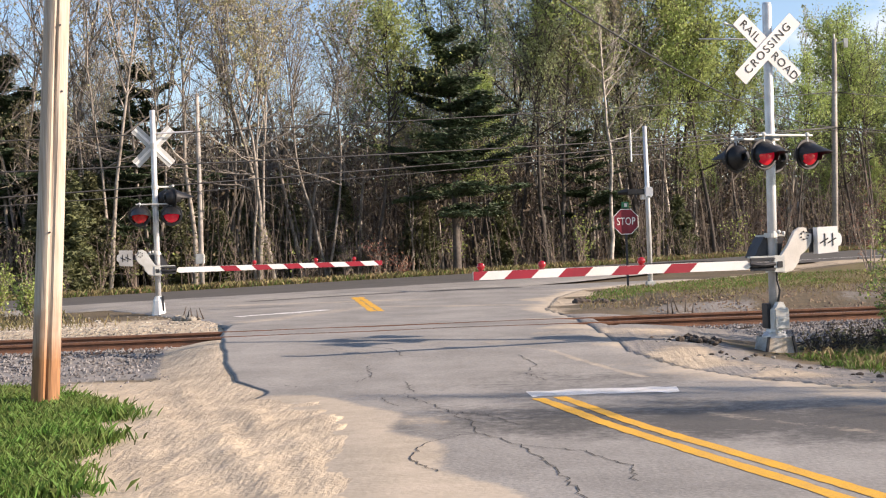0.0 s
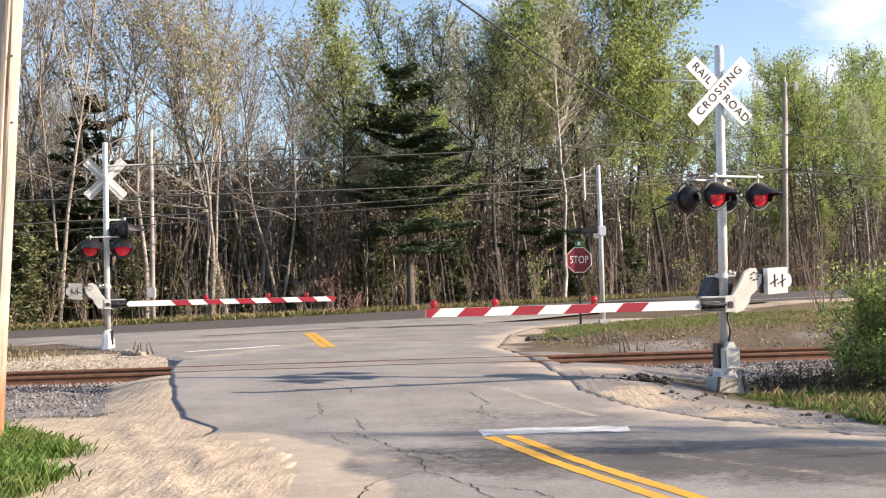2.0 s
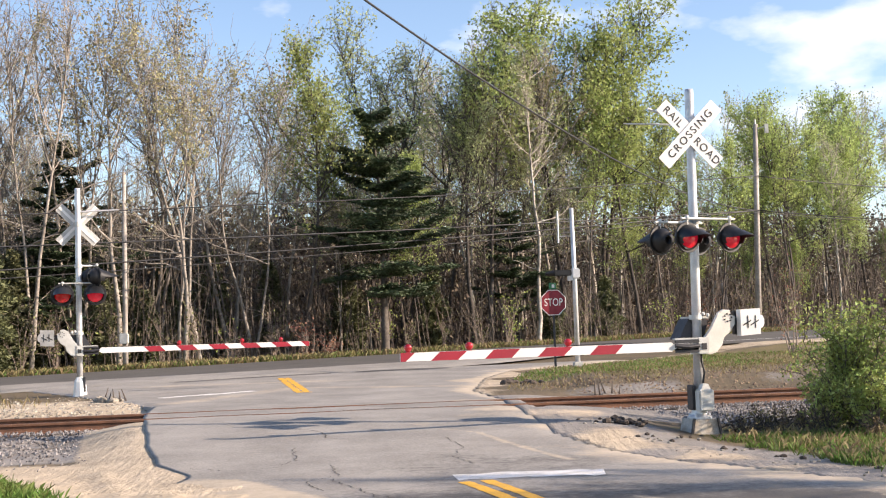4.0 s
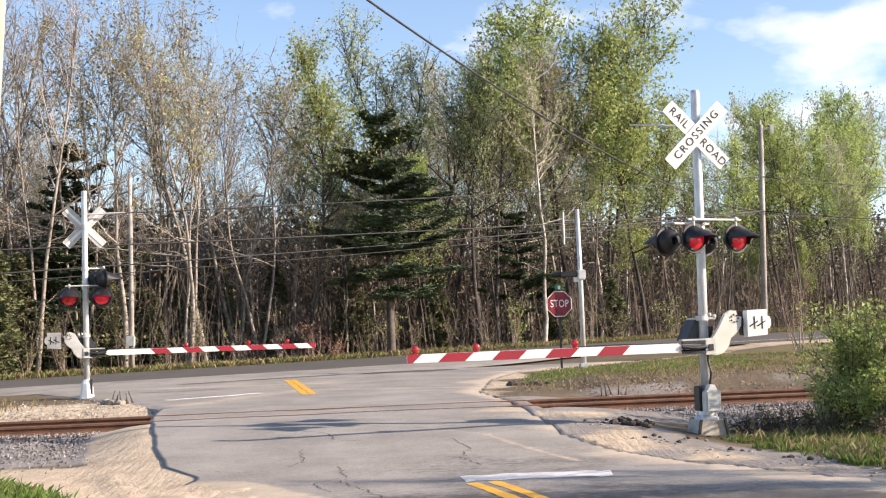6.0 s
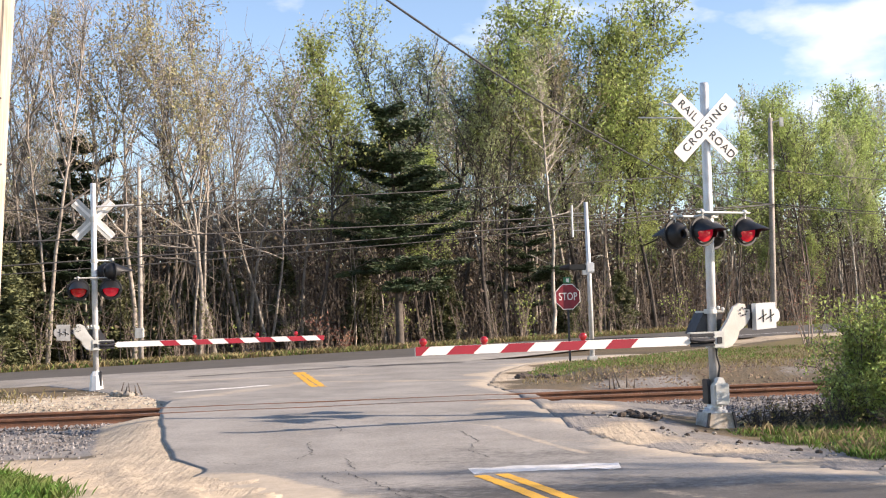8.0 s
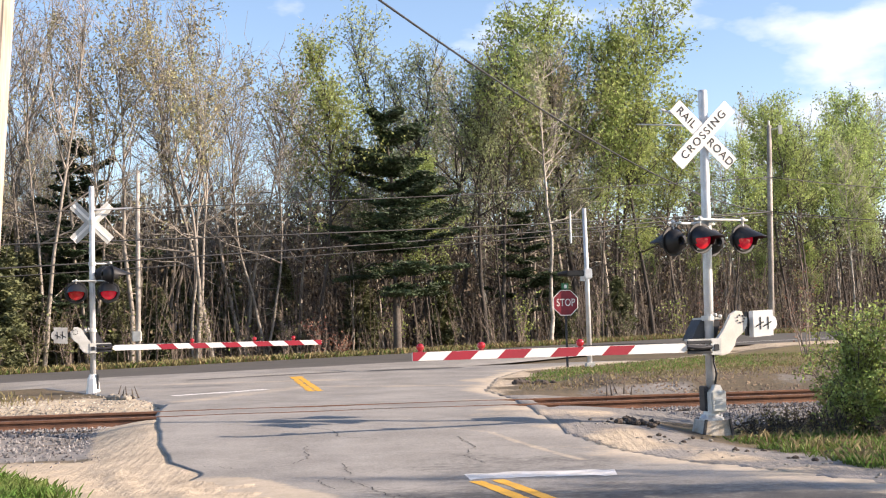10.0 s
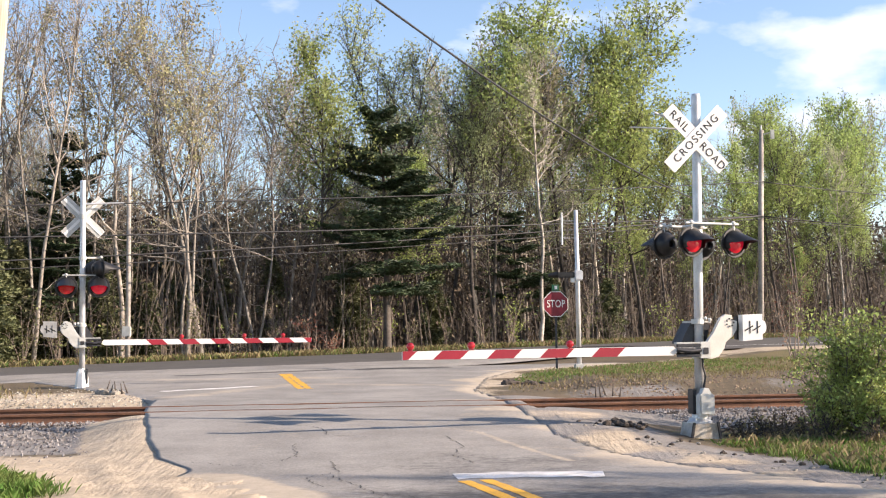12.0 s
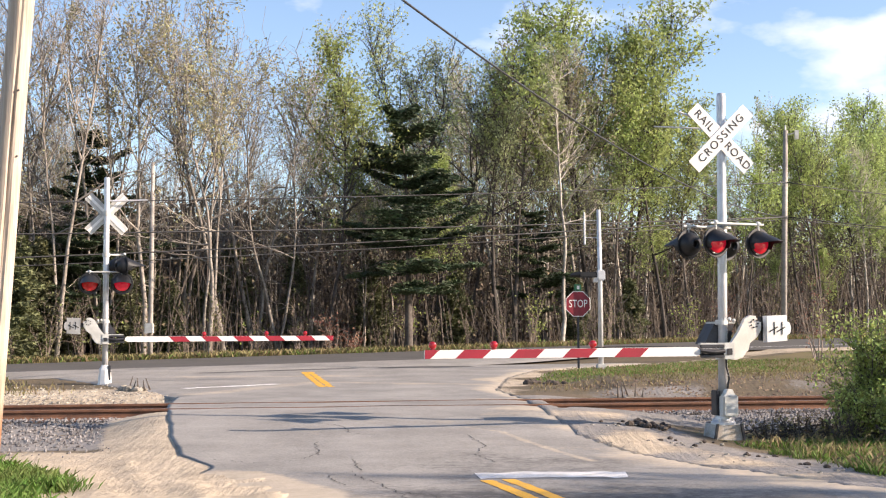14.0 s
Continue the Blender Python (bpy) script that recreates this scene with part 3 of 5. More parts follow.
def stripe(name, mat, pts, half, label, zf=road_z, lift=0.0035, worn=0.25, seed=1):
    """A worn painted line that lies on the road."""
    r = random.Random(seed)
    sh, prev = Shape(), None
    n = max(2, int(sum(math.dist(a, b) for a, b in zip(pts[:-1], pts[1:])) / 0.12))
    d = np.concatenate([[0], np.cumsum([math.dist(a, b) for a, b in zip(pts[:-1], pts[1:])])])
    for k in range(n + 1):
        s = d[-1] * k / n
        x, y = np.interp(s, d, [p[0] for p in pts]), np.interp(s, d, [p[1] for p in pts])
        x2, y2 = np.interp(s + 0.05, d, [p[0] for p in pts]), np.interp(s + 0.05, d, [p[1] for p in pts])
        if k == n:
            x2, y2, x, y = x, y, np.interp(s - 0.05, d, [p[0] for p in pts]), np.interp(s - 0.05, d, [p[1] for p in pts])
            t = Vector((x2 - x, y2 - y)).normalized()
            x, y = x2, y2
        else:
            t = Vector((x2 - x, y2 - y)).normalized()
        nx, ny = -t.y, t.x
        row = []
        for side in (1, -1):
            h = half * (1 + r.uniform(-worn, worn) * 0.5) * side
            px_, py_ = x + nx * h, y + ny * h
            row.append((px_, py_, float(zf(px_, py_)) + lift + 0.006 * float(wobble(float(px_), float(py_), 1.6, 7))))
        if prev:
            sh.add([prev[0], prev[1], row[1], row[0]], [(0, 1, 2, 3)])
        prev = row
    return solid(name, sh, mat, label, "road marking", kind="structure")


def shifted(pts, d):
    out = []
    for k, p in enumerate(pts):
        a, b = pts[max(k - 1, 0)], pts[min(k + 1, len(pts) - 1)]
        t = Vector((b[0] - a[0], b[1] - a[1])).normalized()
        out.append((p[0] - t.y * d, p[1] + t.x * d))
    return out


centre = ((9.5, -12), (4.55, 0), (2.12, 7.57), (1.55, 9.39), (1.0, 11.2), (0.51, 13.06))
for k, off in enumerate((-0.115, 0.115)):
    stripe("centre_line", M_yellow, shifted(centre, off), 0.068, "yellow painted line, half of a double centre line", seed=3 + k)
for k, off in enumerate((-0.1, 0.1)):
    stripe("centre_line", M_yellow, shifted(((-2.6, 28.0), (-3.8, 35.3)), off * 0.9), 0.08, "short faded yellow line at the junction", seed=8 + k, worn=0.9)
stripe("stop_line", M_white, ((0.32, 13.45), (1.1, 13.52), (1.9, 13.45)), 0.28, "worn white stop bar across the lane", seed=12, worn=0.5)
stripe("stop_line", M_white, ((-5.63, 27.5), (-4.7, 28.5), (-3.85, 29.3)), 0.15, "faded thin white stop bar beyond the rails", seed=13, worn=0.6)
stripe("edge_line", M_white, tuple((x, 52 + 0.55 * x - 7.6) for x in (10.2, 14, 18, 24, 30)), 0.07, "white edge line of the cross road", seed=14,
       zf=lambda x, y: max(float(road_z(x, y)), float(ground_z(x, y))) + 0.032)


# ---- railway track ----
def rail_profile(s):
    """A flat-bottomed rail, as (across, up) from its foot."""
    half = [(0.07, 0.0), (0.07, 0.012), (0.02, 0.03), (0.009, 0.06), (0.009, 0.115), (0.036, 0.132), (0.037, 0.160), (0.028, 0.172)]
    return [(s + a, b) for a, b in half] + [(s - a, b) for a, b in reversed(half)]


track_m = Matrix.Translation((0, 22.3, 0)) @ Matrix.Rotation(math.atan(0.12), 4, "Z")
track = thing("railway_track", track_m, "rusty single railway track on timber ties in grey ballast", "railway track")
for side in (-1, 1):
    prof = rail_profile(side * RAIL)
    xs = [-120, -40, -20, -10, 0, 10, 20, 40, 120]
    n, sh = len(prof), Shape()
    vs = [(x, a, 0.085 + b) for x in xs for a, b in prof]
    fs = [(i * n + k, (i + 1) * n + k, (i + 1) * n + (k + 1) % n, i * n + (k + 1) % n) for i in range(len(xs) - 1) for k in range(n)]
    sh.add(vs, fs)
    sh.m = [1 if f % n == 7 else 0 for f in range(len(fs))]
    part("rail", sh, (M_rust, M_railtop), track, "rust-brown steel rail")
tie = Shape().box((-0.115, -1.3, -0.08), (0.115, 1.3, 0.078), 0.012).mesh("tie", M_tie)
plate = Shape().box((-0.10, -0.16, 0.078), (0.10, 0.16, 0.088)).mesh("tie_plate", M_rust)
rt = random.Random(5)
for k in range(-46, 60):
    x = k * 0.52 + rt.uniform(-0.03, 0.03)
    if -4.6 < x < 1.9:
        continue
    ob = part("tie", tie, None, track)
    ob.location, ob.rotation_euler = (x, rt.uniform(-0.05, 0.05), rt.uniform(-0.015, 0.005)), (0, 0, rt.uniform(-0.02, 0.02))
    for side in (-1, 1):
        p = part("tie_plate", plate, None, ob)
        p.location = (0, side * RAIL, 0)


M_rubble = material("pale_rubble", (0.31, 0.28, 0.235), 0.95, vary=0.25, scale=3, island=0.45)


def stones():
    """Loose ballast along the track."""
    r = np.random.RandomState(3)
    sh = Shape()
    base = [(1, 0, 0), (-1, 0, 0), (0, 1, 0), (0, -1, 0), (0, 0, 1), (0, 0, -1)]
    faces = [(0, 2, 4), (2, 1, 4), (1, 3, 4), (3, 0, 4), (2, 0, 5), (1, 2, 5), (3, 1, 5), (0, 3, 5)]
    made, spots = 0, []
    while made < 21000:
        x, s = r.uniform(-13, 14), r.uniform(-6.2, 2.9)
        y = 22.3 + 0.12 * x + s
        if -6.5 < x < 5 and left_edge(y) - 0.35 < x < right_edge(y) + 0.5:
            continue
        if s < -2.2 and r.rand() < (0.30 if x < 0 else 0.85) + 0.17 * (-s - 2.2):
            continue
        a = r.uniform(0.015, 0.034)
        k = r.uniform(0.6, 1.2, 3) * a
        w = r.uniform(0, 6.28)
        c, sn = math.cos(w), math.sin(w)
        z = 0.04 if abs(s) < 1.5 else 0.012
        sh.add([(x + (p[0] * c - p[1] * sn) * k[0] + p[2] * a * 0.3, y + (p[0] * sn + p[1] * c) * k[1], z + p[2] * k[2] + p[0] * a * 0.25) for p in base], faces)
        spots.append((x, y))
        made += 1
    up = np.repeat(ground_z(*np.array(spots).T), 6)
    sh.v = [(a, b, c + u) for (a, b, c), u in zip(sh.v, up)]
    return solid("ballast", sh, M_stone, "loose grey crushed-stone ballast along the track", "ballast", kind="stuff")


def gravel_mound():
    """Pale pebbles round the far signal's foot."""
    r = np.random.RandomState(6)
    sh = Shape()
    base = [(1, 0, 0), (-1, 0, 0), (0, 1, 0), (0, -1, 0), (0, 0, 1), (0, 0, -1)]
    faces = [(0, 2, 4), (2, 1, 4), (1, 3, 4), (3, 0, 4), (2, 0, 5), (1, 2, 5), (3, 1, 5), (0, 3, 5)]
    made = 0
    while made < 4500:
        x, s = r.uniform(-15, -4.8), 2.2 + abs(r.normal(0, 2.2))
        y = float(track_y(x)) + s
        if x > left_edge(y) + 0.1:
            continue
        k = r.uniform(0.6, 1.2, 3) * r.uniform(0.014, 0.04)
        z = gz(x, y)
        sh.add([(x + p[0] * k[0] + p[1] * k[1] * 0.4, y + p[1] * k[1], z + p[2] * k[2] * 0.8) for p in base], faces)
        made += 1
    return solid("gravel", sh, M_rubble, "pale pebbles and gravel beyond the track", "gravel", kind="stuff")


def bank_rubble():
    """Brown soil crumbs and stones on the bank behind the track."""
    r = np.random.RandomState(8)
    sh = Shape()
    base = [(1, 0, 0), (-1, 0, 0), (0, 1, 0), (0, -1, 0), (0, 0, 1), (0, 0, -1)]
    faces = [(0, 2, 4), (2, 1, 4), (1, 3, 4), (3, 0, 4), (2, 0, 5), (1, 2, 5), (3, 1, 5), (0, 3, 5)]
    made = 0
    while made < 3600:
        x, s_ = r.uniform(2.2, 15), 2.0 + abs(r.normal(0, 2.0))
        y = float(track_y(x)) + s_
        if x < right_edge(y) + 0.4 or s_ > 7.5:
            continue
        k = r.uniform(0.5, 1.3, 3) * r.uniform(0.014, 0.042)
        z = gz(x, y)
        sh.add([(x + p[0] * k[0] + p[1] * k[1] * 0.4, y + p[1] * k[1], z + p[2] * k[2] * 0.8 + p[0] * k[0] * 0.2) for p in base], faces)
        made += 1
    return solid("bank_rubble", sh, M_bank, "brown crumbled soil and stones on the bank", "rubble", kind="stuff")


M_bank = material("brown_bank_rubble", (0.19, 0.135, 0.095), 0.95, vary=0.3, scale=2, second=(0.11, 0.08, 0.058), island=0.55)
stones()
gravel_mound()
bank_rubble()


# ---- crossing signals ----
M_weight = material("bare_cast_weight", (0.33, 0.335, 0.33), 0.6, 0.1, vary=0.1, scale=4)
def lamp_head(parent, place, facing, lens, k):
    """A round flashing-light head with disc, housing, hood and red lens; facing is its yaw, 0 looks along -y."""
    turn = Matrix.Translation(place) @ Matrix.Rotation(facing, 4, "Z") @ Matrix.Scale(k, 4)
    ring = lambda y, r, n=28: [turn @ Vector((r * math.cos(2 * math.pi * k / n), y, r * math.sin(2 * math.pi * k / n))) for k in range(n)]

    def lathe(rows, n=28, closed=True, slot=0):
        sh = Shape()
        vs = [p for y, r in rows for p in ring(y, r, n)]
        fs = [(i * n + k, i * n + (k + 1) % n, (i + 1) * n + (k + 1) % n, (i + 1) * n + k) for i in range(len(rows) - 1) for k in range(n)]
        if closed:
            fs += [tuple(range(n)), tuple(reversed(range((len(rows) - 1) * n, len(rows) * n)))]
        return sh.add(vs, fs)

    head = part("lamp_head", lathe([(0.16, 0.06), (0.15, 0.11), (0.06, 0.165), (0.0, 0.17), (-0.03, 0.17)]), M_black, parent,
                "black round flashing-light head", smooth=True)
    part("disc", lathe([(0.012, 0.10), (0.012, 0.205), (-0.006, 0.21), (-0.012, 0.205), (-0.012, 0.165)], closed=False), M_black, head)
    part("lens", lathe([(-0.032, 0.145), (-0.042, 0.13), (-0.052, 0.095), (-0.058, 0.05), (-0.060, 0.005)]), lens, head, "red glass lens", smooth=True)
    # hood: a sheet curved over the upper part, longest at its crown
    sh, n = Shape(), 22
    a0, a1 = math.radians(-30), math.radians(210)
    vs = []
    for k in range(n + 1):
        w = a0 + (a1 - a0) * k / n
        ln = 0.09 + 0.33 * max(0.0, math.sin(w)) ** 0.8
        for r in (0.172, 0.166):
            vs.append(turn @ Vector((r * math.cos(w), -0.012, r * math.sin(w))))
            vs.append(turn @ Vector((r * math.cos(w), -0.012 - ln, r * math.sin(w) - 0.48 * (ln - 0.09))))
    fs = []
    for k in range(n):
        i, j = 4 * k, 4 * k + 4
        fs += [(i, i + 1, j + 1, j), (i + 2, j + 2, j + 3, i + 3), (i + 1, i + 3, j + 3, j + 1)]
    part("hood", sh.add(vs, fs), M_black, head, "black sheet-metal hood")
    return head


def crossbuck(parent, z, y, printed):
    """Two crossed blades; the printed face looks along -y."""
    for k, (ang, words) in enumerate(((45, (("CROSSING", 0.0),)), (-45, (("RAIL", -0.36), ("ROAD", 0.36))))):
        turn = Matrix.Translation((0, y + 0.012 * k, z)) @ Matrix.Rotation(-math.radians(ang), 4, "Y")
        sh = Shape().plate([(-0.60, -0.114), (0.60, -0.114), (0.61, -0.104), (0.61, 0.104), (0.60, 0.114), (-0.60, 0.114), (-0.61, 0.104), (-0.61, -0.104)], -0.004, 0.004, turn)
        blade = part("blade", sh, M_signwhite, parent, "white crossbuck blade")
        for w, off in words:
            me = lettering(w, 0.165, turn @ Matrix.Translation((off, -0.0065, 0)), 1.28 if w == "CROSSING" else 1.12)
            me.materials.append(M_black_ink)
            part("lettering", me, None, blade, "black letters")
        # stiffening strip on the back
        part("strip", Shape().box((-0.60, 0.005, -0.03), (0.60, 0.018, 0.03), turn=turn), M_signwhite, blade)
        part("backing", Shape().plate([(-0.60, -0.11), (0.60, -0.11), (0.60, 0.11), (-0.60, 0.11)], 0.0043, 0.0048, turn), M_grey, blade, "bare grey back")


def gate_arm(parent, length, z, lamps, y=-0.24):
    """The striped arm, level, running towards -x."""
    x0, x1 = -0.50, -length
    h = lambda x: 0.066 - 0.008 * (x0 - x) / (x0 - x1)
    arm = part("arm", Shape().plate([(x0, z - 0.06), (x0 + 0.09, z), (x0, z + 0.07), (x1, z + h(x1)), (x1, z - h(x1))], y - 0.02, y + 0.02), M_signwhite, parent,
               "white and red striped gate arm")
    first, period = x1 + 0.14, 0.762
    k = 0
    slant = 0.13
    while True:
        a = x1 + 0.002 if k == 0 else first - 0.14 + 0.49 + (k - 1) * period
        b = first if k == 0 else a + 0.381
        if b > x0 - 0.35:
            break
        sh = Shape()
        hh = h((a + b) / 2)
        lo = [(a if k == 0 else a - slant * 0.5, z - hh), (b - slant * 0.5, z - hh), (b + slant * 0.5, z + hh), (a if k == 0 else a + slant * 0.5, z + hh)]
        sh.plate(lo, y - 0.0235, y + 0.0235)
        part("stripe", sh, M_red, arm, "red reflective stripe")
        k += 1
    for lx in lamps:
        lamp = part("arm_lamp", Shape().tube([(lx, y - 0.05, z + 0.125), (lx, y - 0.03, z + 0.125), (lx, y + 0.03, z + 0.125), (lx, y + 0.05, z + 0.125)], [0.03, 0.052, 0.052, 0.03], 14), M_lens, arm, "small red gate lamp", smooth=True)
        part("lamp_foot", Shape().box((lx - 0.03, y - 0.02, z + 0.05), (lx + 0.03, y + 0.02, z + 0.085)), M_red, lamp)
    part("cable", Shape().tube([(x0, y + 0.03, z + 0.06), (x0 - 0.8, y + 0.03, z + 0.085), (lamps[0], y + 0.03, z + 0.075)], 0.008, 5), M_black, arm)
    return arm


def mechanism(parent, z, cast, weight):
    """Gate mechanism, crank casting, counterweights and arm bracket."""
    # cast crank that carries arm and weights
    out = [(-0.06, -0.10), (0.10, -0.12), (0.21, -0.09), (0.30, 0.02), (0.33, 0.12), (0.44, 0.20), (0.50, 0.30), (0.51, 0.42), (0.45, 0.44), (0.43, 0.51),
           (0.34, 0.52), (0.25, 0.47), (0.14, 0.27), (0.02, 0.11), (-0.06, 0.10)]
    sh = Shape().plate([(x, z + b) for x, b in out], -0.235, -0.175)
    crank = part("crank_casting", sh, cast, parent, "pale grey cast crank with bolt holes")
    part("rim", Shape().plate([(x * 0.93 + 0.01, z + b * 0.93 + 0.01) for x, b in out], -0.245, -0.2355), cast, crank)
    for w in range(7):
        a = w * 0.9
        bx, bz = 0.395 + 0.055 * math.cos(a), z + 0.40 + 0.055 * math.sin(a)
        part("bolt", Shape().tube([(bx, -0.256, bz), (bx, -0.245, bz)], 0.012, 8), M_black, crank)
    part("hub_plate", Shape().box((-0.085, -0.262, z - 0.11), (0.075, -0.2455, z + 0.13), 0.006), M_grey, crank)
    part("hub", Shape().box((-0.04, -0.275, z - 0.045), (0.04, -0.262, z + 0.045), 0.004), M_darkmetal, crank)
    # counterweights
    wt = part("counterweight", Shape().plate([(0.57, z + 0.13), (0.88, z + 0.15), (0.88, z + 0.23), (0.92, z + 0.25), (0.94, z + 0.30), (0.94, z + 0.36), (0.92, z + 0.41),
              (0.88, z + 0.43), (0.88, z + 0.52), (0.57, z + 0.51)], -0.30, -0.16), weight, parent, "pale painted counterweight plates")
    part("weight_back", Shape().box((0.56, -0.13, z + 0.15), (0.84, -0.02, z + 0.50), 0.01), M_darkmetal, wt)
    for dx in (0.68, 0.80):
        part("slot", Shape().box((dx - 0.008, -0.306, z + 0.24), (dx + 0.008, -0.3005, z + 0.42)), M_black, wt)
        part("slot", Shape().plate([(dx - 0.08, z + 0.27), (dx + 0.05, z + 0.34), (dx + 0.05, z + 0.36), (dx - 0.08, z + 0.29)], -0.308, -0.3065), M_black, wt)
    part("weight_arm", Shape().box((0.42, -0.17, z + 0.28), (0.60, -0.12, z + 0.40), 0.01), M_darkmetal, wt)
    # motor box behind the mast; the dark metal colour paints in its shade
    box = part("motor_box", Shape().plate([(-0.26, z + 0.10), (0.14, z + 0.12), (0.20, z + 0.38), (-0.10, z + 0.40), (-0.18, z + 0.26)], 0.02, 0.36), M_darkmetal, parent,
               "gate motor housing, its shade put into a dark grey colour")
    part("cover", Shape().box((-0.10, 0.0, z + 0.395), (0.22, 0.34, z + 0.43), 0.01), M_grey, box)
    for dx, dz in ((0.02, 0.46), (0.10, 0.47), (0.17, 0.45)):
        part("fitting", Shape().ball((dx, -0.05, z + dz - 0.005), 0.03, 8, 5), M_grey, box)
    # clamps on the mast
    for dz in (-0.08, 0.42):
        part("clamp", Shape().tube([(0, 0, z + dz - 0.035), (0, 0, z + dz + 0.035)], 0.092, 16), M_grey, parent)
    # arm bracket with its cables
    br = part("arm_bracket", Shape().box((-0.44, -0.262, z + 0.055), (-0.06, -0.225, z + 0.10), 0.006), M_darkmetal, parent, "dark arm bracket with conduits")
    part("rail", Shape().box((-0.44, -0.262, z - 0.085), (-0.06, -0.225, z - 0.045), 0.006), M_darkmetal, br)
    part("conduit", Shape().tube([(-0.45, -0.27, z + 0.02), (-0.25, -0.285, z - 0.005), (-0.08, -0.27, z + 0.01)], 0.03, 8), M_darkmetal, br)
    part("conduit", Shape().tube([(-0.43, -0.2, z - 0.02), (-0.2, -0.19, z - 0.05), (-0.06, -0.2, z - 0.02)], 0.03, 8), M_black, br)
    part("plate", Shape().box((-0.42, -0.2, z + 0.10), (0.0, -0.1, z + 0.125), 0.004), M_grey, br)


def signal(name, m, label, height, arm_len, arm_lamps, buck_z, front, back, arm_z, rods, lean=0.0, mirrored=False):
    sig = thing(name, m, label, "crossing signal", "railway crossing signals")
    foot = part("foundation", Shape().plate([(-0.23, -0.42), (0.23, -0.42), (0.23, -0.12), (0.17, 0.17), (-0.17, 0.17), (-0.23, -0.12)], -0.2, 0.24), M_concrete, sig, "stained concrete footing")
    for sx in (-1, 1):
        part("angle_iron", Shape().plate([(sx * 0.28, -0.25), (sx * 0.245, -0.25), (sx * 0.165, 0.19), (sx * 0.20, 0.19)], -0.235, -0.20), M_darkmetal, foot)
    base = part("mast_base", Shape().tube([(0, 0, 0.171), (0, 0, 0.20), (0, 0, 0.24), (0, 0, 0.36)], [0.18, 0.18, 0.12, 0.10], 16), M_galv, sig, "bolted mast base", smooth=False)
    for w in range(4):
        a = math.pi / 4 + w * math.pi / 2
        part("nut", Shape().tube([(0.145 * math.cos(a), 0.145 * math.sin(a), 0.20), (0.145 * math.cos(a), 0.145 * math.sin(a), 0.25)], 0.025, 6), M_galv, base)
    jb = part("junction_box", Shape().box((-0.10, -0.25, 0.29), (0.13, -0.08, 0.60), 0.02).plate([(-0.06, 0.60), (0.09, 0.60), (0.05, 0.68), (-0.02, 0.68)], -0.22, -0.10), M_grey, sig, "pale grey junction box")
    part("side_box", Shape().box((-0.13, -0.08, 0.30), (-0.075, 0.12, 0.66), 0.01), M_darkmetal, jb)
    part("mast", Shape().tube([(0, 0, 0.30), (lean * 0.5, 0, height * 0.5), (lean, 0, height - 0.05), (lean, 0, height)], [0.068, 0.068, 0.066, 0.06], 20), M_galv, sig, "aluminium-coloured mast", smooth=True)
    part("conduit", Shape().tube([(0.03, -0.09, 0.66), (0.06, -0.10, 0.85), (0.02, -0.10, 1.0), (0.02, -0.10, 1.15)], 0.016, 8), M_black, sig)
    top = Matrix.Translation((lean * buck_z / height, 0, 0))
    holder = part("crossbuck", Shape().tube([(lean * buck_z / height, 0, buck_z - 0.06), (lean * buck_z / height, 0, buck_z + 0.06)], 0.08, 14), M_grey, sig, "white crossbuck sign lettered in black")
    holder.location = (0, 0, 0)
    crossbuck(holder, buck_z, -0.11, True)
    for r0, r1, rad in rods:
        part("rod", Shape().tube([r0, r1], [rad, rad * 0.7], 8), M_galv, sig, "pale metal rod")
    for z, facing, off, spread, lenses in (front, back):
        turn = Matrix.Rotation(facing, 4, "Z")
        cx = lean * z / height
        bar = part("crossarm", Shape().tube([Vector((cx, 0, z + 0.27)) + turn @ Vector((-spread * 0.62, -off, 0)), Vector((cx, 0, z + 0.27)) + turn @ Vector((spread * 0.62, -off, 0))], 0.018, 10)
                   .tube([(cx, 0, z + 0.27), Vector((cx, 0, z + 0.27)) + turn @ Vector((0, -off, 0))], 0.02, 10), M_grey, sig, "galvanised crossarm")
        part("clamp", Shape().tube([(cx, 0, z + 0.22), (cx, 0, z + 0.31)], 0.088, 16), M_grey, bar)
        for sx, lens in zip((-1, 1), lenses):
            p = Vector((cx, 0, z)) + turn @ Vector((sx * spread / 2, -off, 0))
            lamp_head(sig, p, facing, lens, 1.25 if mirrored else 1.06)
            part("stem", Shape().tube([p + Vector((0, 0, 0.14)), p + Vector((0, 0, 0.28))], 0.018, 8), M_grey, bar)
            part("fitting", Shape().ball(p + Vector((0, 0, 0.28)), 0.038, 10, 6), M_grey, bar)
    if mirrored:
        part("pedestal", Shape().tube([(0, 0, 0.05), (0, 0, 0.14), (0, 0, 0.16), (0, 0, 0.55), (0, 0, 0.66)], [0.24, 0.23, 0.17, 0.13, 0.08], 8), M_signwhite, sig, "white tapered cast pedestal")
    before = set(sig.children)
    mechanism(sig, arm_z, M_grey if mirrored else M_cream, M_weight if mirrored else M_signwhite)
    gate_arm(sig, arm_len, arm_z, arm_lamps)
    if mirrored:
        for ob in set(sig.children) - before:
            ob.scale = (1, -1, 1)
    return sig


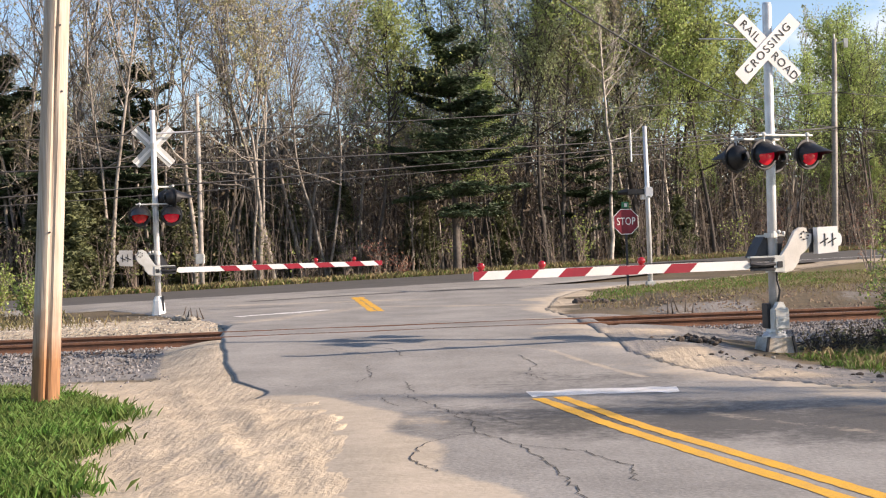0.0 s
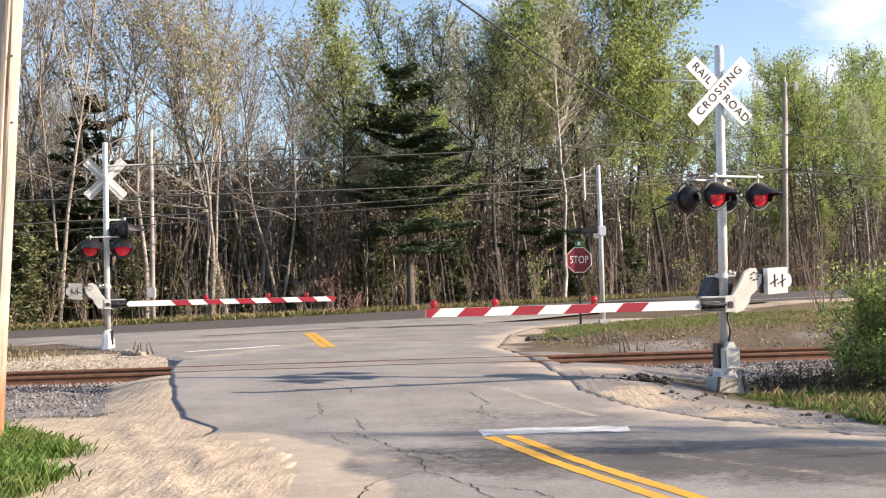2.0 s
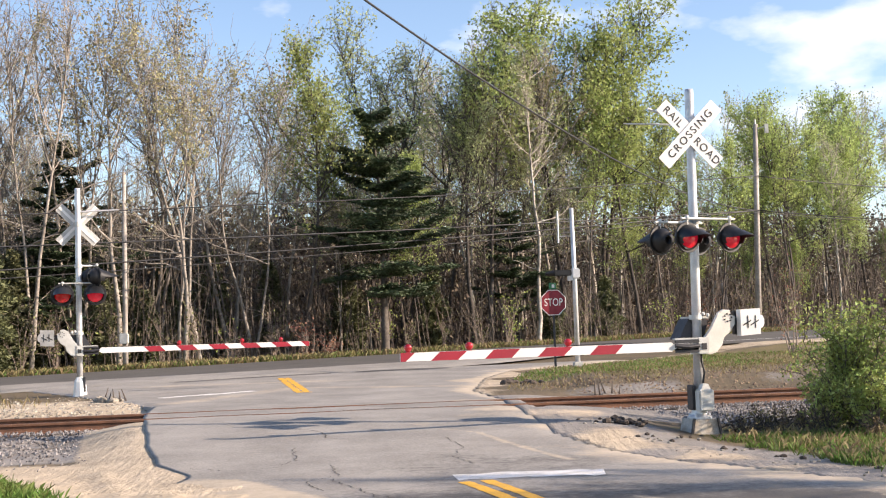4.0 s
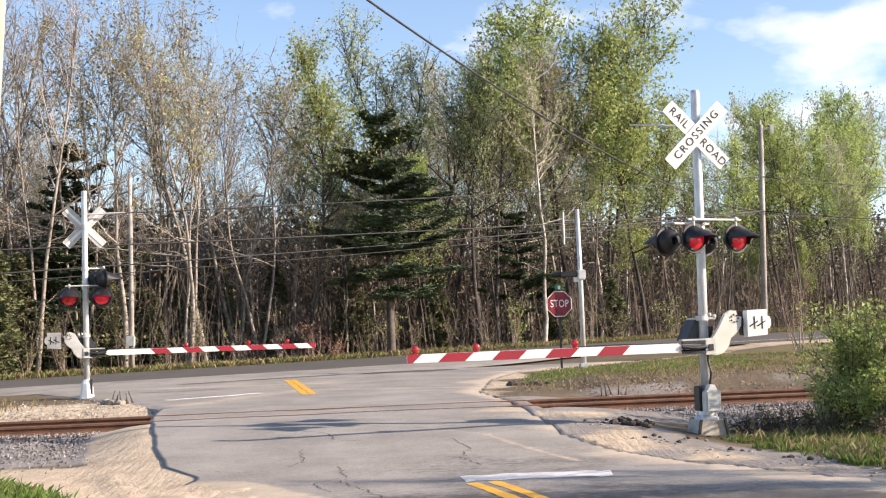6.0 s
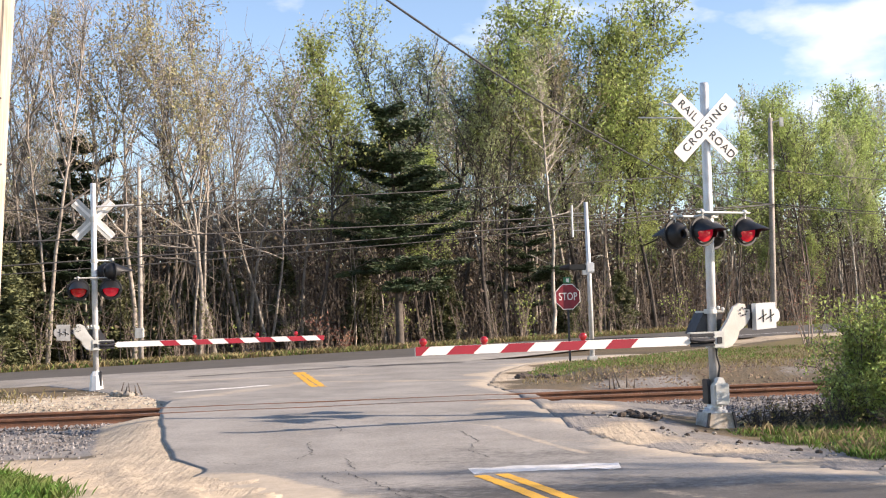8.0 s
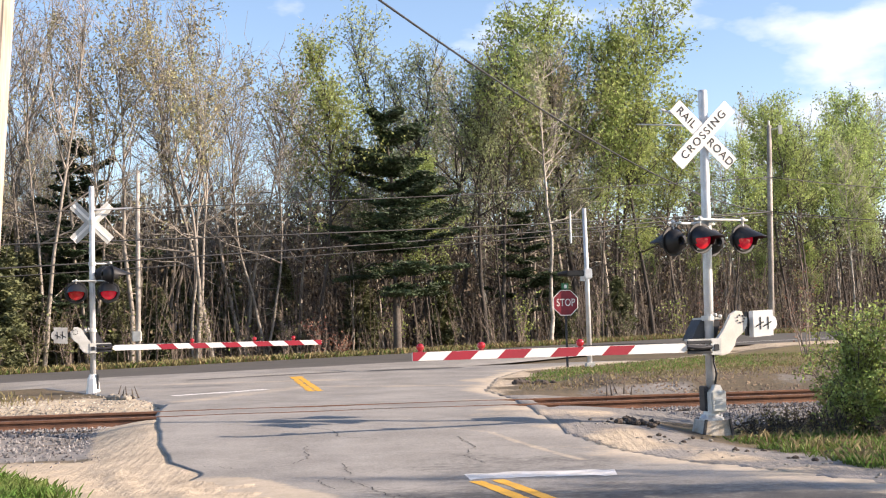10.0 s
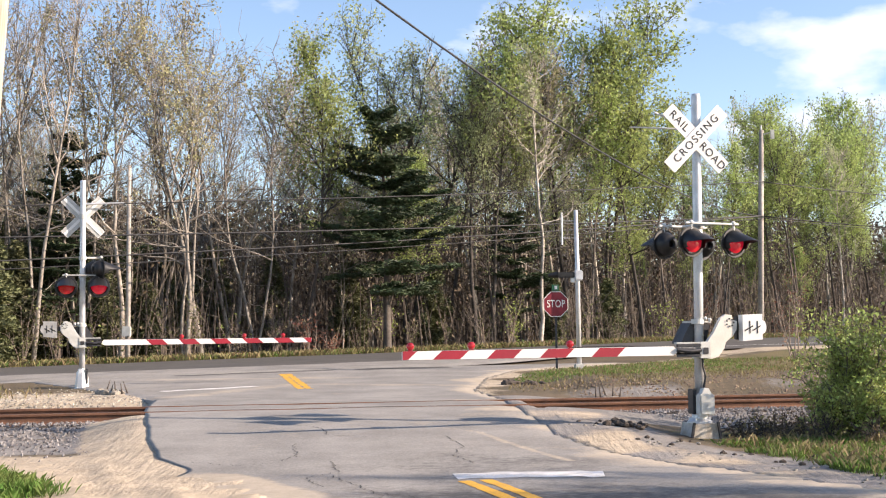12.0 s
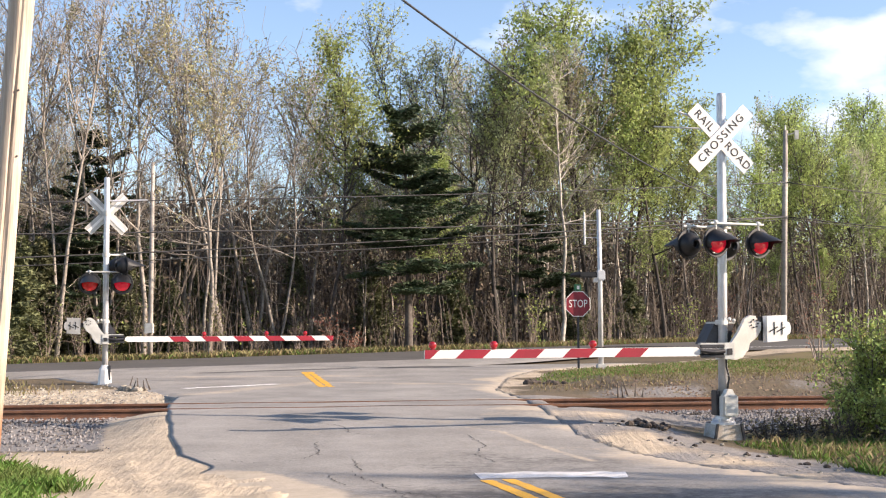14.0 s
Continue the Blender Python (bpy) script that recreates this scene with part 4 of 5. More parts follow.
right_turn = math.radians(12)
signal("crossing_signal", Matrix.Translation((4.02, 18.4, -0.02)) @ Matrix.Rotation(right_turn, 4, "Z"),
       "railway crossing signal with lowered striped gate and red lamps", 5.0, 4.45, (-2.05, -3.48, -4.34), 4.32,
       (2.78, math.radians(15), 0.34, 0.78, (M_lenslit, M_lenslit)), (2.78, math.radians(200), 0.30, 0.76, (M_lens, M_lens)), 1.22,
       (((-0.05, -0.02, 4.50), (-0.62, -0.05, 4.70), 0.022), ((-0.05, 0.05, 4.48), (-0.95, 0.10, 4.50), 0.014)), lean=0.06)
signal("crossing_signal", Matrix.Translation((-8.06, 30.2, 0.06)) @ Matrix.Rotation(math.radians(195), 4, "Z"),
       "railway crossing signal with lowered gate, standing in gravel beyond track", 5.15, 5.45, (-2.3, -3.8, -4.75), 4.28,
       (3.02, math.radians(-72), 0.36, 0.5, (M_lens, M_lens)), (2.60, math.radians(180), 0.20, 0.74, (M_lens, M_lenslit)), 1.27,
       (((-0.05, 0.02, 4.58), (-0.95, 0.05, 4.62), 0.025),), mirrored=True)


# ---- stop sign and posts ----
def stop_sign(x, y):
    z0 = gz(x, y)
    s = thing("stop_sign", Matrix.Translation((x, y, z0)) @ Matrix.Rotation(math.radians(8), 4, "Z"), "red octagonal stop sign on a dark steel post in the grass", "stop sign")
    part("post", Shape().box((-0.03, -0.02, -0.3), (0.03, 0.02, 2.26)), M_darkmetal, s, "dark green channel post")
    zc, r = 1.88, 0.40
    octo = lambda q: [(q * math.cos(math.radians(22.5 + 45 * k)), zc + q * math.sin(math.radians(22.5 + 45 * k))) for k in range(8)]
    pl = part("plate", Shape().plate(octo(r), -0.026, -0.0225), M_signwhite, s, "white-bordered red plate")
    part("face", Shape().plate(octo(r * 0.94), -0.030, -0.0265), M_stopred, pl)
    me = lettering("STOP", 0.31, Matrix.Translation((0, -0.033, zc)) @ Matrix.Diagonal((0.72, 1, 1.0, 1)), 1.05)
    me.materials.append(M_signwhite)
    part("lettering", me, None, pl, "white letters")
    part("street_blade", Shape().box((-0.11, -0.012, 2.27), (0.10, 0.012, 2.45)), M_green, s, "small green street name blade")
    part("blade_bar", Shape().box((-0.03, -0.016, 2.31), (0.05, -0.0125, 2.41)), M_signwhite, s)


stop_sign(3.92, 36.8)


def tall_post(x, y):
    z0 = gz(x, y)
    s = thing("signal_post", Matrix.Translation((x, y, z0)) @ Matrix.Rotation(0.1, 4, "Z"), "tall white metal post with a dark side lamp and slim antenna", "post")
    part("pole", Shape().tube([(0, 0, -0.2), (0, 0, 2.6), (-0.02, 0, 4.62)], [0.075, 0.07, 0.06], 14), M_galv, s, smooth=True)
    part("base", Shape().box((-0.13, -0.13, -0.1), (0.13, 0.13, 0.14), 0.02), M_grey, s, "grey footing")
    lamp = part("side_lamp", Shape().box((-0.62, -0.10, 2.64), (-0.08, 0.08, 2.81), 0.03), M_black, s, "black side-mounted lamp")
    part("hood", Shape().tube([(-0.86, 0, 2.71), (-0.6, 0, 2.73)], [0.05, 0.10], 10), M_black, lamp)
    part("bracket", Shape().box((-0.20, -0.06, 2.50), (-0.06, 0.06, 2.66), 0.01), M_signwhite, lamp, "white bracket")
    part("clamp", Shape().box((-0.10, -0.12, 2.56), (0.14, 0.12, 2.86), 0.03), M_galv, s)
    part("antenna", Shape().tube([(-0.44, 0, 3.6), (-0.44, 0, 4.55)], 0.028, 8), M_galv, s, "slim vertical antenna")
    for z in (3.8, 4.3):
        part("antenna_arm", Shape().tube([(-0.44, 0, z), (0, 0, z)], 0.012, 6), M_galv, s)


tall_post(4.56, 36.7)


# ---- utility poles and wires ----
def near_pole(foot, head):
    p = thing("utility_pole", Matrix.Translation((foot[0], foot[1], gz(foot[0], foot[1]))), "weathered wooden utility pole with a brown foot in the grass", "utility pole")
    h = head[2] - gz(foot[0], foot[1])
    dx, dy = head[0] - foot[0], head[1] - foot[1]

    def shaft(z0, z1, rows):
        sh, n, vs, fs = Shape(), 36, [], []
        for i in range(rows + 1):
            z = z0 + (z1 - z0) * i / rows
            r = 0.148 - 0.035 * z / h
            for k in range(n):
                a = 2 * math.pi * k / n
                rr = r * (1 + 0.012 * math.sin(3 * a + z) + 0.008 * math.sin(7 * a + 2.3 * z))
                gap = abs((a - math.radians(292 + 3 * math.sin(z * 0.9)) + math.pi) % (2 * math.pi) - math.pi)
                rr -= 0.05 * max(0.0, 1 - gap / 0.16) * min(1.0, max(0.0, (4.6 - z) / 1.5) + 0.25)
                vs.append((dx * z / h + rr * math.cos(a), dy * z / h + rr * math.sin(a), z))
        for i in range(rows):
            for k in range(n):
                fs.append((i * n + k, i * n + (k + 1) % n, (i + 1) * n + (k + 1) % n, (i + 1) * n + k))
        fs.append(tuple(range(rows * n, rows * n + n)))
        return sh.add(vs, fs)

    part("shaft", shaft(-0.4, h, 60), M_pole, p, "grey weathered shaft with a long check")
    for z, a in ((1.9, 5.0), (3.4, 5.6), (4.1, 5.3)):
        part("nail", Shape().tube([(dx * z / h + 0.135 * math.cos(a), dy * z / h + 0.135 * math.sin(a), z), (dx * z / h + 0.155 * math.cos(a), dy * z / h + 0.155 * math.sin(a), z)], 0.012, 6), M_darkmetal, p)
    return p


near_pole((-4.86, 13.35), (-4.25, 13.4, 9.6))


def far_pole(x, y, h, r, lean, label, box=False):
    p = thing("utility_pole", Matrix.Translation((x, y, gz(x, y))), label, "utility pole")
    part("shaft", Shape().tube([(0, 0, -0.3), (lean * 0.5, 0, h * 0.5), (lean, 0, h)], [r, r * 0.88, r * 0.72], 12), M_polefar, p, smooth=True)
    if box:
        part("meter_box", Shape().box((-0.16, -r - 0.16, 1.0), (0.16, -r + 0.02, 1.38), 0.02), M_grey, p, "pale grey box")
    else:
        part("insulator", Shape().tube([(lean * 0.95, 0, h - 0.1), (lean * 0.95, 0, h + 0.25)], 0.05, 8), M_grey, p)
        part("bracket", Shape().tube([(lean, 0, h - 0.25), (lean + 0.5, -0.1, h - 0.1)], 0.035, 6).box((lean + 0.42, -0.16, h - 0.45), (lean + 0.6, -0.04, h + 0.0)), M_grey, p)
    return p


far_pole(16.62, 61.8, 10.3, 0.16, 0.33, "slim grey wooden utility pole beside the cross road")
far_pole(-10.9, 47.2, 7.4, 0.10, 0.05, "thin pale pole with a small box at the woods' edge", box=True)


def wire(name, a, b, sag, r, label):
    a, b = Vector(a), Vector(b)
    pts = [a.lerp(b, k / 28) - Vector((0, 0, 4 * sag * (k / 28) * (1 - k / 28))) for k in range(29)]
    return solid(name, Shape().tube(pts, r, 6), M_wire, label, "cable", "overhead cables", smooth=True)


P_far = (16.9, 61.6)
for z0, z1, sag, r in ((8.6, 6.1, 0.25, 0.022), (6.9, 5.2, 0.2, 0.028), (6.9, 4.15, 0.25, 0.028), (6.8, 3.9, 0.35, 0.018)):
    wire("overhead_cable", (P_far[0], P_far[1], z0), (-26, 36.2, z1 - 0.9), sag, r, "black overhead cable along the cross road")
    wire("overhead_cable", (P_far[0], P_far[1], z0), (44, 77, z0 + 0.4), 0.5, r, "black overhead cable running on past the pole")
wire("overhead_cable", (-4.25, 13.4, 8.1), (P_far[0], P_far[1], 6.9), 1.22, 0.021, "black service cable strung over the crossing")


# ---- trees ----
class Growth:
    """Tubes and leaf cards gathered as arrays."""

    def __init__(self, seed):
        self.r = np.random.RandomState(seed)
        self.wood, self.leaves, self.slim = Shape(), [], 0.75

    def limb(self, p, d, length, r0, r1, bend, n, sides, lift=0.0):
        """A wandering tapered limb; returns its points and directions."""
        pts, dirs, d = [np.array(p, float)], [], np.array(d, float)
        for k in range(n):
            d = d + self.r.normal(0, bend, 3) + np.array((0, 0, lift))
            d /= np.linalg.norm(d)
            pts.append(pts[-1] + d * length / n)
            dirs.append(d.copy())
        rad = [r0 + (r1 - r0) * (k / n) ** 0.8 for k in range(n + 1)]
        self.wood.tube(pts, rad, sides, caps=False)
        return pts, dirs + [d]

    def leaf(self, p, size, spread, count, flat=0.0):
        q = np.array(p) + self.r.normal(0, spread, (count, 3))
        a = self.r.normal(0, 1, (count, 3))
        a[:, 2] *= 1 - flat
        a /= np.linalg.norm(a, axis=1)[:, None]
        b = np.cross(a, self.r.normal(0, 1, (count, 3)))
        b /= np.linalg.norm(b, axis=1)[:, None] + 1e-9
        s = size * self.r.uniform(0.6, 1.35, (count, 1))
        self.leaves.append(np.stack([q + a * s, q + b * s * self.slim - a * s * 0.5, q - b * s * self.slim - a * s * 0.5], 1))

    def leaves_at(self, P, size, spread, count):
        """Leaves round many places at once."""
        self.leaf(np.repeat(np.array(P, float), count, 0), size, spread, len(P) * count)

    def leaf_mesh(self, name, mat):
        me = bpy.data.meshes.new(name)
        v = np.concatenate(self.leaves).reshape(-1, 3)
        me.from_pydata(v.tolist(), [], np.arange(len(v)).reshape(-1, 3).tolist())
        me.materials.append(mat)
        return me


def broadleaf(seed, h, crown, girth, leafy, size, spread, fork=1, narrow=0.5, per=3, wander=0.05, rise=0.55, bare=0.25):
    """A forest-grown broadleaved tree: bare below, ascending limbs, fine twigs, leaves in tufts at their tips. crown: where it begins;
    rise: how steeply the limbs climb; bare: the share of limbs without leaves."""
    g = Growth(seed)
    r = g.r
    for f in range(fork):
        lean = r.normal(0, 0.04, 2) + (np.array((math.cos(f * 2.4 + seed), math.sin(f * 2.4 + seed) * 0.6)) * 0.17 if fork > 1 else 0)
        hh = h * (1 if f == 0 else r.uniform(0.78, 0.97))
        pts, dirs = g.limb((0.08 * f, 0.05 * f, -0.2), (lean[0], lean[1], 1), hh, girth * (1 - 0.15 * f), 0.02, wander, 18, 7, 0.035)
        # a dead low limb or two
        for _ in range(2):
            k, a = r.randint(3, 8), r.uniform(0, 6.28)
            g.limb(pts[k], (math.cos(a), math.sin(a), r.uniform(-0.2, 0.5)), r.uniform(0.8, 2.2), 0.03, 0.008, 0.25, 5, 4)
        for k in range(5, 18):
            z = pts[k][2] / h
            if z < crown - 0.2:
                continue
            young = z < crown
            for _ in range(1 if young else per):
                if young and r.rand() < 0.5:
                    continue
                a = r.uniform(0, 6.28)
                el = r.uniform(rise - 0.3, rise + 0.45) if not young else r.uniform(0.1, 0.7)
                ln = h * narrow * r.uniform(0.22, 0.5) * (1.2 - max(0.0, (z - crown) / (1.05 - crown)) * 0.85)
                t = r.rand()
                p0 = pts[k] * (1 - t) + pts[min(k + 1, 18)] * t
                r0 = max(0.022, girth * 0.42 * (1 - z) + 0.02)
                bp, bd = g.limb(p0, (math.cos(a) * math.cos(el), math.sin(a) * math.cos(el), math.sin(el)), ln, r0, 0.011, 0.11, 6, 4, 0.07)
                dead = r.rand() < bare
                full = r.uniform(0.55, 1.4)
                for j in range(1, 7):
                    for _ in range(2):
                        w = bd[j] + r.normal(0, 0.6, 3) + np.array((0, 0, 0.25))
                        w /= np.linalg.norm(w)
                        tp, td = g.limb(bp[j], w, ln * r.uniform(0.2, 0.42), 0.016, 0.008, 0.18, 2, 3, 0.05)
                        for e in (1, 2):
                            tip = tp[e]
                            if r.rand() < 0.6:
                                tw = td[e - 1] + r.normal(0, 0.55, 3)
                                tw /= np.linalg.norm(tw)
                                tip = g.limb(tp[e], tw, ln * r.uniform(0.1, 0.26), 0.010, 0.006, 0.1, 1, 3)[0][-1]
                            if leafy and not dead and not (young and r.rand() < 0.6):
                                n = r.poisson(leafy * full)
                                if n:
                                    g.leaf(tip, size, spread, n)
    if not g.leaves:
        g.leaf((0, 0, h), 0.02, 0.1, 4)
    return g


def conifer(seed, h, girth, low, width, dense, size, droop=-0.1, ragged=0.35, tier=0.031, slim=0.2, inner=0.0, flat=1.0):
    """A conifer in tiers of boughs; inner: the share of each bough, from the trunk out, that bears no needles; flat: how far its sprays spread upwards."""
    g = Growth(seed)
    g.slim = slim
    r = g.r
    pts, _ = g.limb((0, 0, -0.2), (0, 0, 1), h, girth, 0.02, 0.012, 14, 7)
    z = h * low
    while z < h * 0.985:
        f = (z / h - low) / (1 - low)
        k = min(13, int((z + 0.2) / h * 14))
        c = pts[k] + (pts[k + 1] - pts[k]) * ((z + 0.2) / h * 14 - k)
        for _ in range(r.randint(4, 7) if flat == 1.0 else r.randint(6, 9)):
            a = r.uniform(0, 6.28)
            ln = width * ((1 - f) ** 0.6 * 0.95 + 0.05) * r.uniform(1 - ragged, 1 + ragged * 0.6) * min(1.0, 0.55 + 2.5 * f)
            bp, bd = g.limb(c, (math.cos(a), math.sin(a), droop + 0.5 * f), ln, 0.03 * (1 - f) + 0.012, 0.006, 0.07, 5, 3, 0.03)
            for j in range(1, 6):
                if j / 5 <= inner * (1 - f):
                    continue
                side = np.cross(bd[j], (0, 0, 1))
                n = max(1, int(dense * (0.5 + 0.5 * ln / width)))
                o = bp[j] + np.outer(r.uniform(-0.6, 0.3, n) * ln / 5, bd[j]) + np.outer(r.normal(0, 0.10 * ln + 0.05, n), side)
                o[:, 2] += r.normal(0.02, 0.06, n) * flat
                g.leaf(np.repeat(o, 8, 0), size * 1.35, size * 0.7 * np.array((1, 1, flat)), 8 * n, 0.6)
        z += h * tier * r.uniform(0.7, 1.3)
    return g


KINDS = {}


def tree_kind(key, name, label, category, growths, bark, foliage):
    KINDS[key] = [(name, label, category, g.wood.mesh("trunk", bark, smooth=True), g.leaf_mesh("crown", foliage)) for g in growths]


tree_kind("bare", "bare_tree", "tall grey forest tree with bare twigs and opening buds", "tree",
          [broadleaf(11, 16, 0.46, 0.15, 3.2, 0.055, 0.10, per=2, rise=0.95, narrow=0.62, bare=0.45), broadleaf(12, 16, 0.42, 0.13, 3.4, 0.055, 0.10, fork=3, per=1, rise=0.95, narrow=0.62, bare=0.4),
           broadleaf(13, 16, 0.5, 0.12, 1.4, 0.05, 0.10, fork=2, per=2, rise=0.95, narrow=0.6, bare=0.5)], M_bark, M_budleaf)
tree_kind("olive", "forest_tree", "tall slender forest tree with sparse olive spring leaves", "tree",
          [broadleaf(21, 16, 0.5, 0.14, 7.5, 0.075, 0.20, per=2, rise=0.85, narrow=0.6), broadleaf(22, 16, 0.45, 0.13, 7.5, 0.075, 0.20, fork=3, per=1, rise=0.95, narrow=0.6),
           broadleaf(23, 16, 0.52, 0.11, 7.5, 0.075, 0.20, narrow=0.55, fork=2, per=2, rise=0.9)], M_bark, M_budleaf)
tree_kind("green", "aspen_tree", "tall aspen with dark trunk and fresh green leaves", "tree",
          [broadleaf(31, 16, 0.44, 0.13, 10.0, 0.092, 0.24, bare=0.12, rise=0.65), broadleaf(32, 16, 0.38, 0.12, 10.0, 0.092, 0.24, narrow=0.48, bare=0.12, rise=0.65),
           broadleaf(33, 16, 0.44, 0.14, 10.0, 0.092, 0.24, fork=2, per=2, bare=0.12, rise=0.7), broadleaf(34, 16, 0.32, 0.11, 9.5, 0.09, 0.24, narrow=0.42, bare=0.12, rise=0.65)], M_barkdark, M_leaf)
tree_kind("grey", "forest_tree", "forest tree with dark trunk and thin grey-green leaves", "tree",
          [broadleaf(41, 16, 0.5, 0.16, 6.5, 0.082, 0.22, bare=0.3, per=2, rise=0.8, narrow=0.58), broadleaf(42, 16, 0.46, 0.14, 6.5, 0.082, 0.22, narrow=0.55, fork=2, per=2, bare=0.3, rise=0.85)], M_barkdark, M_greyleaf)
tree_kind("birch", "birch_tree", "slim birch with white kinked trunk and small leaves", "tree",
          [broadleaf(51, 14, 0.52, 0.12, 3.2, 0.09, 0.15, narrow=0.4, wander=0.07), broadleaf(52, 14, 0.55, 0.14, 2.6, 0.09, 0.15, fork=2, per=2, narrow=0.45, wander=0.07)], M_birch, M_greyleaf)
tree_kind("pine", "pine_tree", "large dark green pine with drooping layered boughs", "tree",
          [conifer(61, 12, 0.20, 0.24, 3.4, 26, 0.12, 0.02, 0.4, 0.074, 0.24, 0.25, 0.35), conifer(62, 12, 0.18, 0.25, 2.9, 20, 0.12, 0.05, 0.55, 0.08, 0.24, 0.25, 0.35)], M_barkdark, M_pine)
tree_kind("spruce", "hemlock_tree", "young olive-green hemlock among the trunks", "tree",
          [conifer(71, 7, 0.09, 0.06, 1.7, 6, 0.15, -0.1, 0.45, 0.036, 0.3), conifer(72, 7, 0.08, 0.1, 1.4, 6, 0.15, -0.1, 0.55, 0.036, 0.3)], M_barkdark, M_hemlock)
NATURAL = {"bare": 16.3, "olive": 16.6, "green": 16.8, "grey": 16.6, "birch": 14.5, "pine": 12, "spruce": 7}
built = {}


def plant(key, x, y, h, which, turn, girth=1.0):
    name, label, category, wood, crown = KINDS[key][which % len(KINDS[key])]
    k = h / NATURAL[key]
    m = Matrix.LocRotScale((x, y, gz(x, y) - 0.05), Euler((0, 0, turn)), (k * girth, k * girth, k))
    if (key, which % len(KINDS[key])) in built:
        return copy_thing(built[key, which % len(KINDS[key])], m)
    t = thing(name, m, label, category, "trees of the wood")
    part("trunk", wood, None, t)
    part("crown", crown, None, t)
    built[key, which % len(KINDS[key])] = t
    return t


def behind(a, d):
    """The spot d metres behind the cross road, in the direction a (tangent of the angle from straight ahead)."""
    y = (52.0 + d) / (1 - 0.55 * a)
    return a * y, y


# the trees that stand out: direction, metres behind the road, height as a tangent over eye level, kind, variant
STANDING = (
    (-0.345, 3, 0.30, "bare", 0), (-0.325, 6, 0.29, "bare", 1), (-0.305, 3, 0.27, "bare", 2), (-0.27, 5, 0.255, "olive", 1),
    (-0.235, 3.0, 0.27, "olive", 0), (-0.205, 7, 0.28, "bare", 1), (-0.185, 2.5, 0.285, "olive", 1), (-0.172, 3.5, 0.27, "bare", 0),
    (-0.15, 6, 0.27, "olive", 2), (-0.13, 3.5, 0.24, "bare", 2), (-0.090, 4, 0.232, "green", 1), (-0.105, 6, 0.225, "olive", 0),
    (-0.038, 8, 0.235, "grey", 0), (-0.012, 9, 0.25, "grey", 1), (0.022, 8, 0.245, "grey", 0), (0.044, 3.5, 0.25, "grey", 0), (0.0, 4.5, 0.145, "green", 3),
    (0.056, 4.5, 0.262, "green", 0), (0.07, 7, 0.25, "olive", 2), (0.094, 2.5, 0.225, "birch", 0), (0.108, 6, 0.25, "olive", 0),
    (0.135, 4, 0.235, "green", 1), (0.158, 5, 0.262, "green", 3), (0.176, 3.5, 0.25, "green", 0), (0.196, 5, 0.235, "green", 1),
    (0.215, 7, 0.18, "green", 3), (0.24, 5, 0.185, "green", 1), (0.262, 8, 0.19, "green", 3), (0.285, 6, 0.185, "green", 0),
    (0.31, 9, 0.20, "green", 3), (0.33, 5, 0.195, "green", 1), (0.36, 8, 0.19, "green", 0), (0.39, 6, 0.2, "green", 3),
    (-0.027, 1.8, 0.18, "pine", 0), (-0.27, 7, 0.16, "pine", 1), (-0.29, 4.5, 0.13, "pine", 1),
    (0.078, 5, 0.13, "pine", 1), (-0.34, 2.5, 0.075, "spruce", 0), (-0.32, 3.5, 0.07, "spruce", 1), (-0.36, 3, 0.09, "spruce", 0),
    (-0.295, 4, 0.06, "spruce", 1), (-0.25, 5, 0.085, "spruce", 1), (-0.215, 6, 0.07, "spruce", 0), (0.105, 3.5, 0.075, "spruce", 1),
    (0.15, 4.5, 0.065, "spruce", 0), (-0.38, 5, 0.29, "bare", 1), (-0.41, 4, 0.28, "olive", 0), (0.118, 6.5, 0.262, "green", 2), (0.148, 7, 0.27, "green", 2), (0.082, 6, 0.24, "olive", 1),
    (-0.352, 6, 0.13, "spruce", 1), (-0.335, 7, 0.145, "spruce", 0), (-0.31, 6, 0.12, "spruce", 0), (-0.285, 8, 0.14, "spruce", 1), (-0.262, 6.5, 0.115, "spruce", 0),
    (-0.238, 9, 0.13, "spruce", 0), (-0.2, 9, 0.10, "spruce", 1), (-0.16, 10, 0.11, "spruce", 0), (-0.115, 9, 0.10, "spruce", 1), (0.01, 6, 0.095, "spruce", 1),
    (-0.055, 6, 0.09, "spruce", 0), (-0.40, 7, 0.2, "pine", 0), (-0.37, 8, 0.19, "pine", 1))
for i, (a, d, h, key, which) in enumerate(STANDING):
    x, y = behind(a, d)
    plant(key, x, y, y * h + 1.55 - gz(x, y), which, i * 2.399, 1.18 if key == "pine" else 1.0)

# the wood behind them
rw = random.Random(17)
placed = 0
while placed < 128:
    a, d = rw.uniform(-0.52, 0.55), 4 + 40 * rw.random() ** 1.3
    x, y = behind(a, d)
    mixk = rw.random()
    if a < -0.12:
        key = "bare" if mixk < 0.6 else "olive" if mixk < 0.9 else "spruce" if mixk < 0.96 else "pine"
    elif a < 0.11:
        key = "grey" if mixk < 0.45 else "olive" if mixk < 0.72 else "pine" if mixk < 0.78 else "birch"
    else:
        key = "green" if mixk < 0.6 else "birch" if mixk < 0.8 else "grey"
    top = 0.12 + 0.06 * rw.random() if a > 0.2 else 0.13 + 0.08 * rw.random() if a < -0.1 else 0.14 + 0.08 * rw.random()
    if key in ("pine", "spruce"):
        top = 0.06 + 0.07 * rw.random()
    if -0.075 < a < -0.045:
        top = min(top, 0.13)
    plant(key, x, y, max(4.0, y * top + 1.0), rw.randrange(4), rw.uniform(0, 6.28), rw.uniform(0.75, 1.0))
    placed += 1

